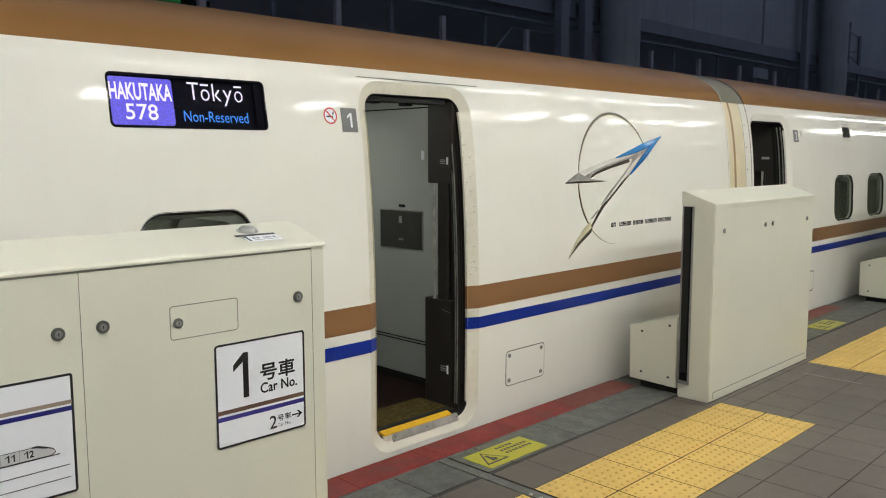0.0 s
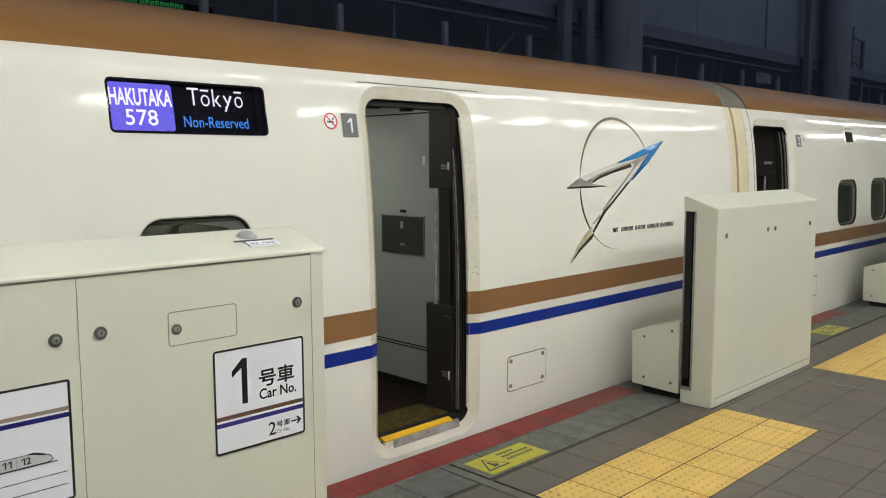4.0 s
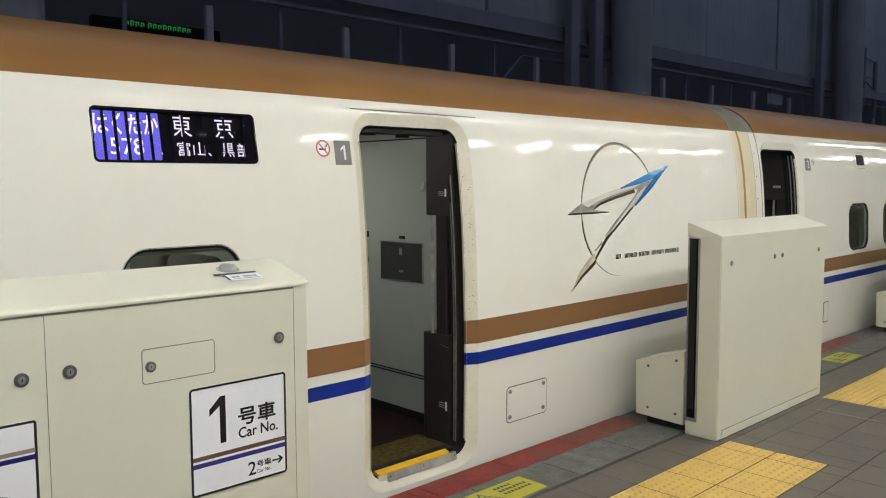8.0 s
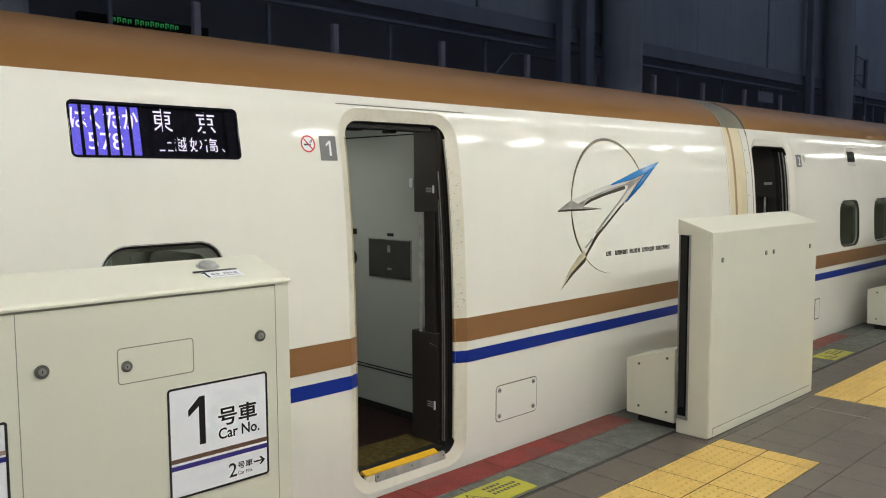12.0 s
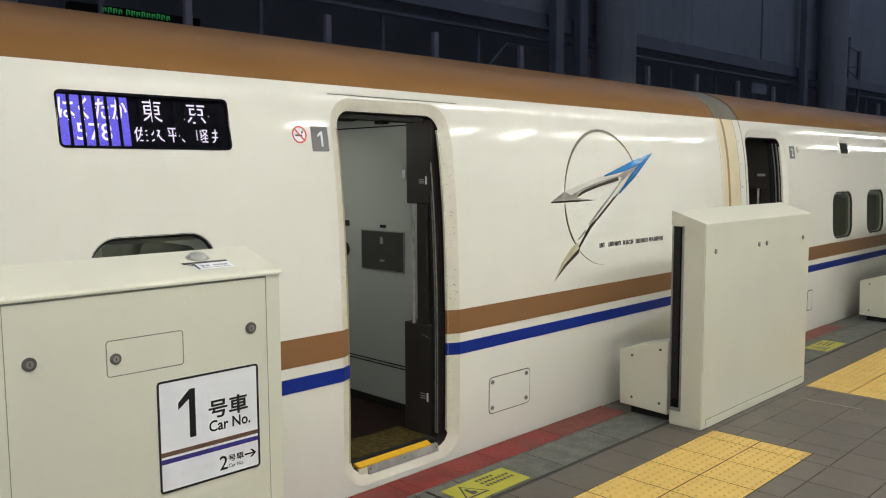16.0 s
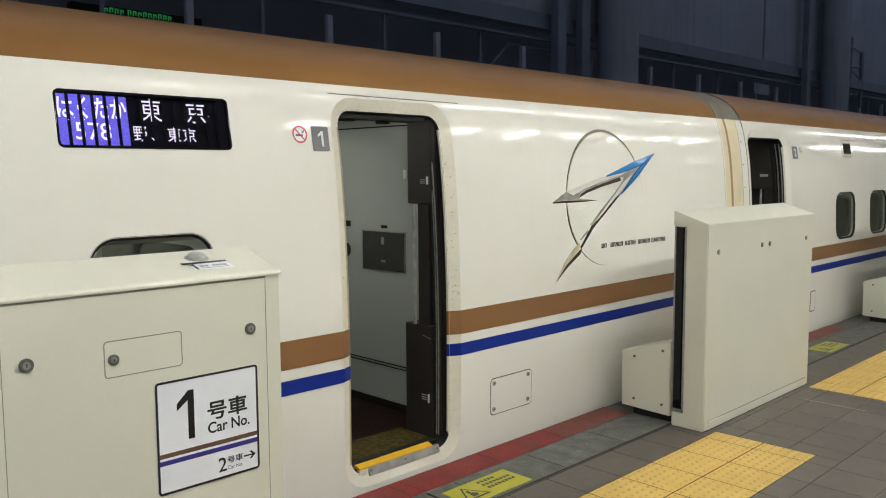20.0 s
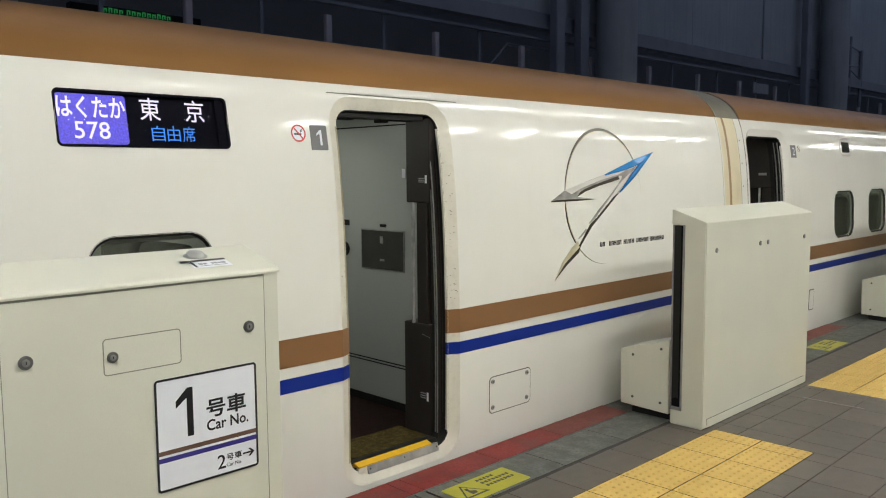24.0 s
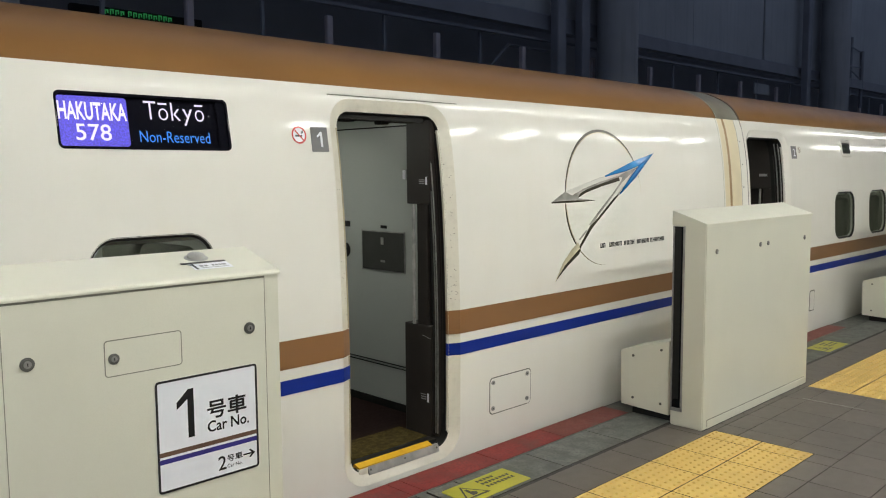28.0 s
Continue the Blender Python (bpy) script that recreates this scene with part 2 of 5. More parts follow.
SCREEN = material("display_black", (0.008, 0.008, 0.012), 0.8, specular=0.02, vary=0.1)
GLASS = clear_glass("display_cover_glass", (0.95, 0.96, 0.98), 0.0002)
WINDOW_GLASS = clear_glass("tinted_window_glass", (0.84, 0.87, 0.79), 0.07)
LED_BLUE = glow("blue_violet_diodes", (0.115, 0.085, 0.80), 1.0, dots=True)
LED_WHITE = glow("white_diodes", (0.92, 0.83, 1.0), 1.12)
LED_CYAN = glow("azure_diodes", (0.03, 0.27, 0.95), 1.1)
GREEN = glow("green_diodes", (0.05, 0.5, 0.14), 0.28)
BORDER_GREEN = material("dark_green_lens", (0.012, 0.020, 0.013), 0.6, specular=0.1)
NAVY = material("navy_print", (0.012, 0.012, 0.16), 0.4)
TAN_PRINT = material("tan_print", (0.30, 0.235, 0.18), 0.4)
TUBE_A = glow("fluorescent_tube_long", (0.985, 1.0, 0.95), LIGHT_A)
TUBE_C = glow("assumed_light_panel", (0.985, 1.0, 0.95), LIGHT_C)
TUBE_B = glow("fluorescent_tube_short", (0.985, 1.0, 0.95), LIGHT_B)
# glow of the assumed, unseen lamps inside the carriages
VEST = glow("assumed_car_lamp_glow", (0.98, 1.0, 0.90), 12.0)


# ---- mesh helpers ----
def part(name, bm, mat, parent=None, label="", smooth=False):
    """One mesh object from a bmesh, under its thing or part."""
    me = bpy.data.meshes.new(name)
    bm.to_mesh(me)
    bm.free()
    me.materials.append(mat)
    if smooth:
        me.polygons.foreach_set("use_smooth", [True] * len(me.polygons))
        me.set_sharp_from_angle(angle=radians(35))
    ob = new(name, me)
    ob.parent = parent
    if label:
        ob["label"] = label
    return ob


def thing(name, label, category, at=(0, 0, 0), group="", kind=""):
    ob = new(name)
    ob.location = at
    ob.empty_display_size = 0.1
    return tagged(ob, label, category, group, kind)


def box(x0, x1, y0, y1, z0, z1, bevel=0.0, segs=2, bm=None):
    bm = bm or bmesh.new()
    v = bmesh.ops.create_cube(bm, size=1.0, matrix=Matrix.LocRotScale(((x0 + x1) / 2, (y0 + y1) / 2, (z0 + z1) / 2), None, (x1 - x0, y1 - y0, z1 - z0)))["verts"]
    if bevel:
        es = {e for u in v for e in u.link_edges}
        bmesh.ops.bevel(bm, geom=list(es), offset=bevel, segments=segs, affect="EDGES", profile=0.5)
    return bm


def rod(p, q, r, segs=12, bm=None, r2=None):
    bm = bm or bmesh.new()
    p, q = Vector(p), Vector(q)
    d = q - p
    m = Matrix.Translation((p + q) / 2) @ d.to_track_quat("Z", "Y").to_matrix().to_4x4()
    bmesh.ops.create_cone(bm, cap_ends=True, segments=segs, radius1=r, radius2=r if r2 is None else r2, depth=d.length, matrix=m)
    return bm


def round_loop(x0, x1, z0, z1, r, n=8):
    """A rounded rectangle, counter-clockwise, as (x, z) pairs."""
    out = []
    for cx, cz, a0 in ((x1 - r, z1 - r, 0), (x0 + r, z1 - r, 90), (x0 + r, z0 + r, 180), (x1 - r, z0 + r, 270)):
        for i in range(n + 1):
            a = radians(a0 + 90 * i / n)
            out.append((cx + r * math.cos(a), cz + r * math.sin(a)))
    return out


def prism(loop, place, depth):
    """A slab: a loop of (u, v) set into the world by place(u, v, d), from d = 0 to d = depth."""
    bm = bmesh.new()
    a = [bm.verts.new(place(u, v, 0)) for u, v in loop]
    b = [bm.verts.new(place(u, v, depth)) for u, v in loop]
    bm.faces.new(a)
    bm.faces.new(b[::-1])
    for i in range(len(loop)):
        j = (i + 1) % len(loop)
        bm.faces.new((a[j], a[i], b[i], b[j]))
    bmesh.ops.recalc_face_normals(bm, faces=bm.faces)
    return bm


def loft(rings, closed=True, caps=False):
    bm = bmesh.new()
    vs = [[bm.verts.new(p) for p in ring] for ring in rings]
    for a, b in zip(vs, vs[1:]):
        n = len(a)
        for i in range(n if closed else n - 1):
            j = (i + 1) % n
            bm.faces.new((a[i], a[j], b[j], b[i]))
    if caps:
        bm.faces.new(vs[0])
        bm.faces.new(vs[-1][::-1])
    bmesh.ops.recalc_face_normals(bm, faces=bm.faces)
    return bm


def text_mesh(body, width=None, height=None, bold=0.0, squeeze=1.0):
    """Letters in the built-in font as a mesh in the xy plane, its lower left corner at the origin, fitted to a width or height."""
    cu = bpy.data.curves.new("letters", "FONT")
    cu.body = body
    cu.resolution_u = 3
    cu.offset = bold
    ob = bpy.data.objects.new("letters", cu)
    scene.collection.objects.link(ob)
    me = bpy.data.meshes.new_from_object(ob.evaluated_get(bpy.context.evaluated_depsgraph_get()))
    bpy.data.objects.remove(ob)
    bpy.data.curves.remove(cu)
    bm = bmesh.new()
    bm.from_mesh(me)
    bpy.data.meshes.remove(me)
    xs, ys = [v.co.x for v in bm.verts], [v.co.y for v in bm.verts]
    x0, y0, w, h = min(xs), min(ys), max(xs) - min(xs), max(ys) - min(ys)
    sx = width / w if width else height / h * squeeze
    sy = height / h if height else sx
    for v in bm.verts:
        v.co = Vector(((v.co.x - x0) * sx, (v.co.y - y0) * sy, 0))
    return bm


def moved(bm, m):
    bm.transform(m)
    return bm


UPRIGHT = Matrix(((1, 0, 0, 0), (0, 0, -1, 0), (0, 1, 0, 0), (0, 0, 0, 1)))   # xy plane to xz plane, facing -y


def on_wall(bm, x, y, z):
    """Letters made in the xy plane, stood up to face the platform."""
    bm.transform(Matrix.Translation((x, y, z)) @ UPRIGHT)
    return bm


# ---- the section of the train ----
SECTION = [(0.935, -0.62), (0.885, -0.25), (0.866, 0.0), (0.858, 0.4), (0.857, 0.85), (0.871, 1.3), (0.892, 1.6), (0.916, 1.8), (0.951, 1.98),
           (0.986, 2.09), (1.05, 2.195), (1.17, 2.29), (1.38, 2.37), (1.70, 2.415), (2.20, 2.435), (2.55, 2.437)]


def spline(pts, n=10):
    out = []
    q = [pts[0]] + pts + [pts[-1]]
    for i in range(1, len(q) - 2):
        for k in range(n):
            t = k / n
            out.append(tuple(0.5 * (2 * b + (c - a) * t + (2 * a - 5 * b + 4 * c - d) * t * t + (3 * b - a - 3 * c + d) * t ** 3)
                             for a, b, c, d in zip(q[i - 1], q[i], q[i + 1], q[i + 2])))
    return out + [pts[-1]]


CURVE = spline(SECTION)
CZ, CY = [p[1] for p in CURVE], [p[0] for p in CURVE]
ROOF_Z = 2.092


def side(z):
    """The y of the car's side at a height."""
    return float(np.interp(z, CZ, CY))


def on_side(x, z, out=0.0):
    """A point on the car's side, or a little proud of it."""
    s = (side(z + 0.01) - side(z - 0.01)) / 0.02
    k = 1 / math.hypot(1, s)
    return Vector((x, side(z) - out * k, z + out * s * k))


def side_sheet(x0, x1, openings, z0=-0.62, z1=ROOF_Z, out=0.0, bm=None):
    """The skin between two ends, with rounded openings (x0, x1, z0, z1, r) through it, side by side along the car."""
    rows = {round(z, 4) for z in np.linspace(z0, z1, 48)} | {round(z0 + 0.004, 4), round(z1 - 0.004, 4)}
    for a, b, c, d, r in openings:
        for i in range(9):
            w = r * (1 - math.cos(radians(90 * i / 8)))
            rows |= {round(c + w, 4), round(d - w, 4)}
    rows = sorted(z for z in rows if z0 <= z <= z1)
    kept = rows[:1]
    for z in rows[1:]:
        if z - kept[-1] > 0.0004:
            kept.append(z)
    rows = kept
    bm = bm or bmesh.new()

    def edge(op, z):
        a, b, c, d, r = op
        if z <= c or z >= d:
            k = r
        elif z < c + r:
            k = r - math.sqrt(max(0, r * r - (c + r - z) ** 2))
        elif z > d - r:
            k = r - math.sqrt(max(0, r * r - (z - d + r) ** 2))
        else:
            k = 0
        return a + k, b - k

    ops = sorted(openings)
    cols = []
    for z in rows:
        xs = [x0]
        for o in ops:
            xs += edge(o, z)
        xs.append(x1)
        cols.append([bm.verts.new(on_side(x, z, out)) for x in xs])
    for i in range(len(rows) - 1):
        mid = (rows[i] + rows[i + 1]) / 2
        for j in range(len(cols[0]) - 1):
            if j % 2 == 1:
                o = ops[j // 2]
                if o[2] < mid < o[3]:
                    continue
            bm.faces.new((cols[i][j], cols[i][j + 1], cols[i + 1][j + 1], cols[i + 1][j]))
    return bm


def refined(loop, o):
    """More points on a loop's straight runs, so that it follows the curve of the side."""
    out = []
    for (a, b), (c, d) in zip(loop, loop[1:] + loop[:1]):
        n = 24 if abs(d - b) > 0.5 * (o[3] - o[2]) else 1
        out += [(a + (c - a) * k / n, b + (d - b) * k / n) for k in range(n)]
    return out


def side_ring(o, inset0, depth0, inset1, depth1):
    """A ring round an opening: from one inset and depth to another."""
    a, b, c, d, r = o
    rings = []
    for ins, dep in ((inset0, depth0), (inset1, depth1)):
        lp = refined(round_loop(a + ins, b - ins, c + ins, d - ins, max(0.01, r - ins)), o)
        rings.append([on_side(x, z, 0) + Vector((0, dep, 0)) for x, z in lp])
    return rings


def side_slab(loop, out=0.003, base=0.0):
    """A thin film or plate on the side: a loop of (x, z)."""
    bm = bmesh.new()
    a = [bm.verts.new(on_side(x, z, base)) for x, z in loop]
    b = [bm.verts.new(on_side(x, z, out)) for x, z in loop]
    bm.faces.new(b)
    for i in range(len(loop)):
        j = (i + 1) % len(loop)
        bm.faces.new((a[i], a[j], b[j], b[i]))
    bmesh.ops.recalc_face_normals(bm, faces=bm.faces)
    return bm


def side_text(body, x, z, width, height, out=0.006):
    bm = text_mesh(body, width, height)
    for v in bm.verts:
        v.co = on_side(x + v.co.x, z + v.co.y, out)
    return bm


def car_roof(x0, x1, drop=0.0):
    ring = [(y, z) for y, z in CURVE if z >= ROOF_Z]
    ring = [(side(ROOF_Z), ROOF_Z)] + ring
    half = [(y + drop * 0.3, z - drop) for y, z in ring]
    full = half + [(5.10 - y, z) for y, z in half[::-1]]
    return loft([[(x, y, z) for y, z in full] for x in (x0, x1)], closed=False)


# ---- setting ----
def setting(name, bm, mat, label, category):
    return tagged(part(name, bm, mat), label, category, kind="structure")


EDGE_Y = 0.822
platform = setting("platform", box(-16, 60, -9, EDGE_Y, -1.25, -0.011), GROUT, "platform slab of dark concrete under floor tiles", "platform")
setting("ground", box(-60, 120, EDGE_Y, 7.5, -1.45, -1.25), BED, "concrete track bed below the platform", "ground")
# unseen ceiling, assumed: it carries the lights and bounces them softly
setting("ceiling", box(-16, 60, -9, 1.0, 3.75, 3.85), CEIL, "unseen white ceiling over the platform, bouncing the lights", "ceiling")
# unseen board, added to cut the tubes' light off the far wall
setting("ceiling_fascia", box(-16, 60, -0.54, -0.50, 3.52, 3.75), CEIL, "unseen board keeping the ceiling lights off the far wall", "ceiling")
# three unseen walls, added to close in the platform and its light
setting("wall_back", box(-16, 60, -9.2, -9, -1.25, 3.75), ROOM, "unseen pale wall closing in the platform from behind", "wall")
setting("wall_west", box(-16.2, -16, -9.2, EDGE_Y, -1.45, 3.85), ROOM, "unseen pale end wall closing in the platform", "wall")
setting("wall_east", box(60, 60.2, -9.2, EDGE_Y, -1.45, 3.85), ROOM, "unseen pale end wall closing in the platform", "wall")

# far side of the tracks: panels over a strip of posts before a dark recess
FAR_Y = 6.0
far = thing("wall_far", "dark blue-grey panelled wall beyond the tracks", "wall", kind="structure")
part("recess", box(-16, 60, 8.6, 8.8, -1.4, 8.2), FAR_DARK, far)
part("base_wall", box(-16, 60, FAR_Y - 0.1, FAR_Y + 0.2, -1.4, 2.0), FAR, far)
part("beam", box(-16, 60, FAR_Y - 0.02, FAR_Y + 0.25, 3.94, 4.18, 0.02, 1), FAR_BEAM, far)
part("cable_tray", box(-16, 60, FAR_Y + 0.05, FAR_Y + 0.14, 3.76, 3.80), FAR_BEAM, far)
part("beam_lip", box(-16, 60, FAR_Y - 0.06, FAR_Y - 0.02, 3.92, 3.95), FAR_BEAM, far)
x = -15.4
k = 0
while x < 56:
    w = 3.3
    part("panel", box(x, x + w - 0.03, FAR_Y + 0.06 + 0.015 * (k % 3), FAR_Y + 0.22, 4.19, 8.2, 0.012, 1), FAR, far)
    x += w
    k += 1
for k in range(-8, 30):
    x = 1.74 + 1.90 * k
    part("post", box(x - 0.045, x + 0.045, FAR_Y + 0.04, FAR_Y + 0.12, 2.0, 3.62, 0.012, 1), POST, far)
    part("mullion", box(x + 0.95, x + 0.99, FAR_Y + 0.12, FAR_Y + 0.16, 2.0, 3.76), FAR_BEAM, far)
part("brace", rod((4.7, FAR_Y + 0.3, 3.0), (5.45, FAR_Y + 0.3, 3.66), 0.025, 6), FAR_BEAM, far)
part("rail", rod((5.45, FAR_Y + 0.3, 3.66), (6.9, FAR_Y + 0.3, 3.66), 0.025, 6), FAR_BEAM, far)
part("pale_panel", box(13.97, 14.76, FAR_Y + 0.12, FAR_Y + 0.15, 3.41, 3.66, 0.01, 1), FAR, far, "small pale panel between the posts")
for x, z0, z1 in ((18.2, 3.6, 5.4), (18.9, 3.5, 5.2), (19.7, 3.7, 5.3), (20.6, 3.4, 5.0)):
    part("conduit", rod((x, FAR_Y + 0.02, z0), (x + 0.05, FAR_Y + 0.02, z1), 0.05, 8), FAR_BEAM, far)
for za, zb in ((4.80, 4.20), (5.20, 4.95), (4.45, 4.52)):
    part("cable", rod((18.1, FAR_Y - 0.02, za), (20.4, FAR_Y - 0.02, zb), 0.020, 6), FAR_BEAM, far)
for x in (-12.4, -2.4, 7.58, 17.55, 27.5, 37.5, 47.5):
    col = thing("column", "tall dark grey round concrete column beyond the tracks", "column", (x, FAR_Y - 0.35, -1.25), "columns beyond the tracks")
    part("shaft", rod((0, 0, 0), (0, 0, 9.4), 0.35, 28), FAR_COLUMN, col, smooth=True)
    part("base", box(-0.5, 0.5, -0.5, 0.5, 0, 0.5, 0.03, 1), FAR_COLUMN, col)
for x in (6.16, 6.82, 16.2):
    pipe = thing("steel_upright", "slim dark steel upright against the far wall", "post", (x, FAR_Y - 0.16, -1.25), "uprights on the far wall")
    part("shaft", box(-0.11, 0.11, -0.08, 0.08, 0, 9.4, 0.015, 1), FAR_BEAM, pipe)
    part("flange", box(-0.18, 0.18, -0.13, 0.13, 0, 0.05), FAR_BEAM, pipe)


# ceiling lights over the platform
def ceiling_light(x, y, length, tube, group, half=0.04):
    t = thing("ceiling_light", "white fluorescent batten light under the platform ceiling", "light", (x, y, 3.75), group)
    part("housing", box(-length / 2 - 0.04, length / 2 + 0.04, -half - 0.05, half + 0.05, -0.09, 0, 0.01, 1), CEIL, t)
    part("tube", box(-length / 2, length / 2, -half, half, -0.13, -0.092, 0.012, 2), tube, t)
    return t


for k in (*range(-4, 4), 6, 7, 8):
    ceiling_light(0.15 + 1.85 * k, -1.12, 1.45, TUBE_A, "tubes along the platform edge", 0.042 if k < 2 else 0.022)
for x in [0.6 + 1.2 * k for k in (*range(-6, 8), *range(12, 17))]:
    ceiling_light(x, -2.75, 0.34, TUBE_B, "short lights over the middle of the platform", 0.20 if x < 5 else 0.11)

# unseen third row, assumed from a faint low streak, added to brighten the car side
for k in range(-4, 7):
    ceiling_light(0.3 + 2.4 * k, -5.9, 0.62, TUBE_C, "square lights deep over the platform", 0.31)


# ---- the train ----
DOOR_1 = (-2.122, -1.280, 0.012, 2.027, 0.150)
DOOR_2 = (2.487, 3.363, 0.035, 2.010, 0.15)
LED_OPEN = (-3.428, -2.69, 1.757, 1.977, 0.022)
SPLIT = 1.60
WIN_W, WIN_P = 0.54, 1.06
WINS_1 = [(-3.354 - WIN_P * k, -3.354 - WIN_P * k + WIN_W, 0.86, 1.394, 0.115) for k in range(0, 8)]
WINS_2 = [(4.508 + 1.065 * k, 4.508 + 1.065 * k + 0.575, 0.900, 1.403, 0.13) for k in range(0, 18)]


def car_window(o, car):
    w = part("window", loft(side_ring(o, -0.004, -0.002, 0.012, 0.012)), RUBBER, car, "black rubber window seal", True)
    a, b, c, d, r = o
    lp = round_loop(a + 0.012, b - 0.012, c + 0.012, d - 0.012, r)
    part("pane", side_slab(lp, -0.010, -0.016), WINDOW_GLASS, w)
    rings = side_ring(o, 0.016, 0.014, 0.016, 0.035)
    part("reveal", loft(rings), INSIDE, w)
    part("blind", box(a + 0.02, b - 0.02, side(1.3) + 0.10, side(1.3) + 0.104, d - 0.035, d + 0.02), INSIDE, w)
    return w


def carriage_shell(car, x0, x1, openings, stripe_cuts):
    low = [o for o in openings if o[2] < SPLIT]
    high = [o for o in openings if o[3] > SPLIT]
    part("side_panel", side_sheet(x0, x1, high, SPLIT, ROOF_Z, bm=side_sheet(x0, x1, low, -0.62, SPLIT)), WHITE, car, "glossy off-white painted body side", True)
    part("roof", car_roof(x0, x1), BROWN, car, "copper-brown painted roof", True)
    part("far_side", loft([[(x, 5.10 - side(z), z) for z in np.linspace(-0.62, ROOF_Z, 24)] for x in (x0, x1)], closed=False), WHITE, car)
    spans = []
    a = x0
    for c0, c1 in stripe_cuts:
        spans.append((a, c0))
        a = c1
    spans.append((a, x1))
    for a, b in spans:
        part("copper_stripe", side_sheet(a, b, [], 0.721, 0.859, 0.003), STRIPE, car, "copper-brown waist stripe", True)
        part("blue_stripe", side_sheet(a, b, [], 0.597, 0.668, 0.003), BLUE, car, "deep blue waist stripe", True)
    part("underfloor", box(x0, x1, 1.1, 4.0, -1.0, -0.02), DARK, car)
    for xx in (x0, x1):
        ring = [(xx, y + 0.02, z - 0.01) for y, z in CURVE]
        ring = ring + [(xx, 5.10 - p[1], p[2]) for p in ring[::-1]]
        bm = bmesh.new()
        bm.faces.new([bm.verts.new(p) for p in ring])
        part("end_wall", bm, HOOD, car)


def saloon(car, x0, x1, seats):
    """The lit saloon behind the windows: floor, far wall, ceiling light and seat backs."""
    part("saloon_floor", box(x0, x1, 1.0, 4.1, 0.05, 0.09), CARPET, car)
    part("saloon_wall", box(x0, x1, 4.05, 4.1, 0.1, 2.0), INSIDE, car)
    part("saloon_lining", box(x0, x1, side(1.6) + 0.13, side(1.6) + 0.15, 1.41, 2.0), INSIDE, car)
    part("saloon_lining", box(x0, x1, side(1.0) + 0.09, side(1.0) + 0.11, 0.1, 0.84), INSIDE, car)
    part("saloon_ceiling", box(x0, x1, 1.06, 4.05, 2.0, 2.03), INSIDE, car)
    part("saloon_lamp", box(x0 + 0.3, x1 - 0.3, 2.3, 2.5, 1.985, 1.999), VEST, car)
    part("luggage_rack", box(x0, x1, 1.12, 1.45, 1.62, 1.65, 0.005, 1), DULL, car)
    for x in seats:
        for y in (1.30, 1.76, 3.0, 3.46):
            bm = box(x - 0.06, x + 0.06, y - 0.21, y + 0.21, 0.45, 1.32, 0.05, 3)
            part("seat_back", bm, SEAT, car, "dark fabric seat back", True)


def doorway(car, o, paint):
    """The cream surround, the jamb, the sill and what stands open inside."""
    a, b, c, d, r = o
    fr = part("door_surround", loft(side_ring(o, -0.003, -0.0015, 0.062, 0.030)), paint, car, "pale chamfered surround with scuffed paint", True)
    for name, z0, z1, mat in (("copper_stripe", 0.721, 0.859, STRIPE), ("blue_stripe", 0.597, 0.668, BLUE)):
        for xa, xb in ((a - 0.003, a + 0.062), (b + 0.003, b - 0.062)):
            bm = loft([[Vector((xa, side(z) - 0.0032, z)), Vector((xb, side(z) + 0.0285, z)), ] for z in (z0, z1)], closed=False)
            part(name, bm, mat, fr)
    part("seal", loft(side_ring(o, 0.062, 0.030, 0.067, 0.036) + side_ring(o, 0.067, 0.036, 0.067, 0.075)[1:]), RUBBER, car, "black rubber door seal", True)
    # tan strip along the leading side: paints the chamfer's shade, turned from the light
    for za, zb in ((c + 0.13, 0.594), (0.671, 0.718), (0.862, d - 0.15)):
        def lip(u, z):
            return Vector((a + u, side(z) - 0.0027 + 0.0315 * (u + 0.003) / 0.065, z))
        part("door_lip", loft([[lip(0.047, z), lip(0.0625, z)] for z in np.linspace(za, zb, 16)], closed=False), EDGE_SHADE, fr, "tan strip painting the shaded inner edge of the surround")
    # the painted outer edge of the sliding door shows beside the seal
    for name, z0, z1, mat, xi in (("door_skin_edge", c + 0.13, d - 0.14, paint, 0.0680), ("door_skin_stripe", 0.721, 0.859, STRIPE, 0.0686), ("door_skin_stripe", 0.597, 0.668, BLUE, 0.0686)):
        zs = np.linspace(z0, z1, 20)
        part(name, loft([[(b - 0.0615, side(z) + 0.0305, z), (b - xi, side(z) + 0.0305, z), (b - xi, side(z) + 0.046, z), (b - 0.0615, side(z) + 0.046, z)] for z in zs], caps=True), mat, fr, "painted edge of the open door" if mat is paint else "")
    for dep in (0.062, 0.090, 0.120):
        zs = np.linspace(c + 0.24, d - 0.22, 20)
        part("seal_line", loft([[(b - 0.0715, side(z) + dep, z), (b - 0.0760, side(z) + dep, z), (b - 0.0760, side(z) + dep + 0.005, z), (b - 0.0715, side(z) + dep + 0.005, z)] for z in zs], caps=True), DULL if dep == 0.090 else DARK, car)
    part("inner_jamb", loft(side_ring(o, 0.070, 0.075, 0.070, 0.16)), RUBBER, car, "", True)
    return fr


train_1 = thing("train_carriage", "off-white carriage with copper roof and blue stripe, door open", "train carriage", group="carriages of the train")
carriage_shell(train_1, -13.0, 2.010, WINS_1 + [LED_OPEN, DOOR_1], [(DOOR_1[0], DOOR_1[1])])
for o in WINS_1:
    car_window(o, train_1)
doorway(train_1, DOOR_1, CREAM)
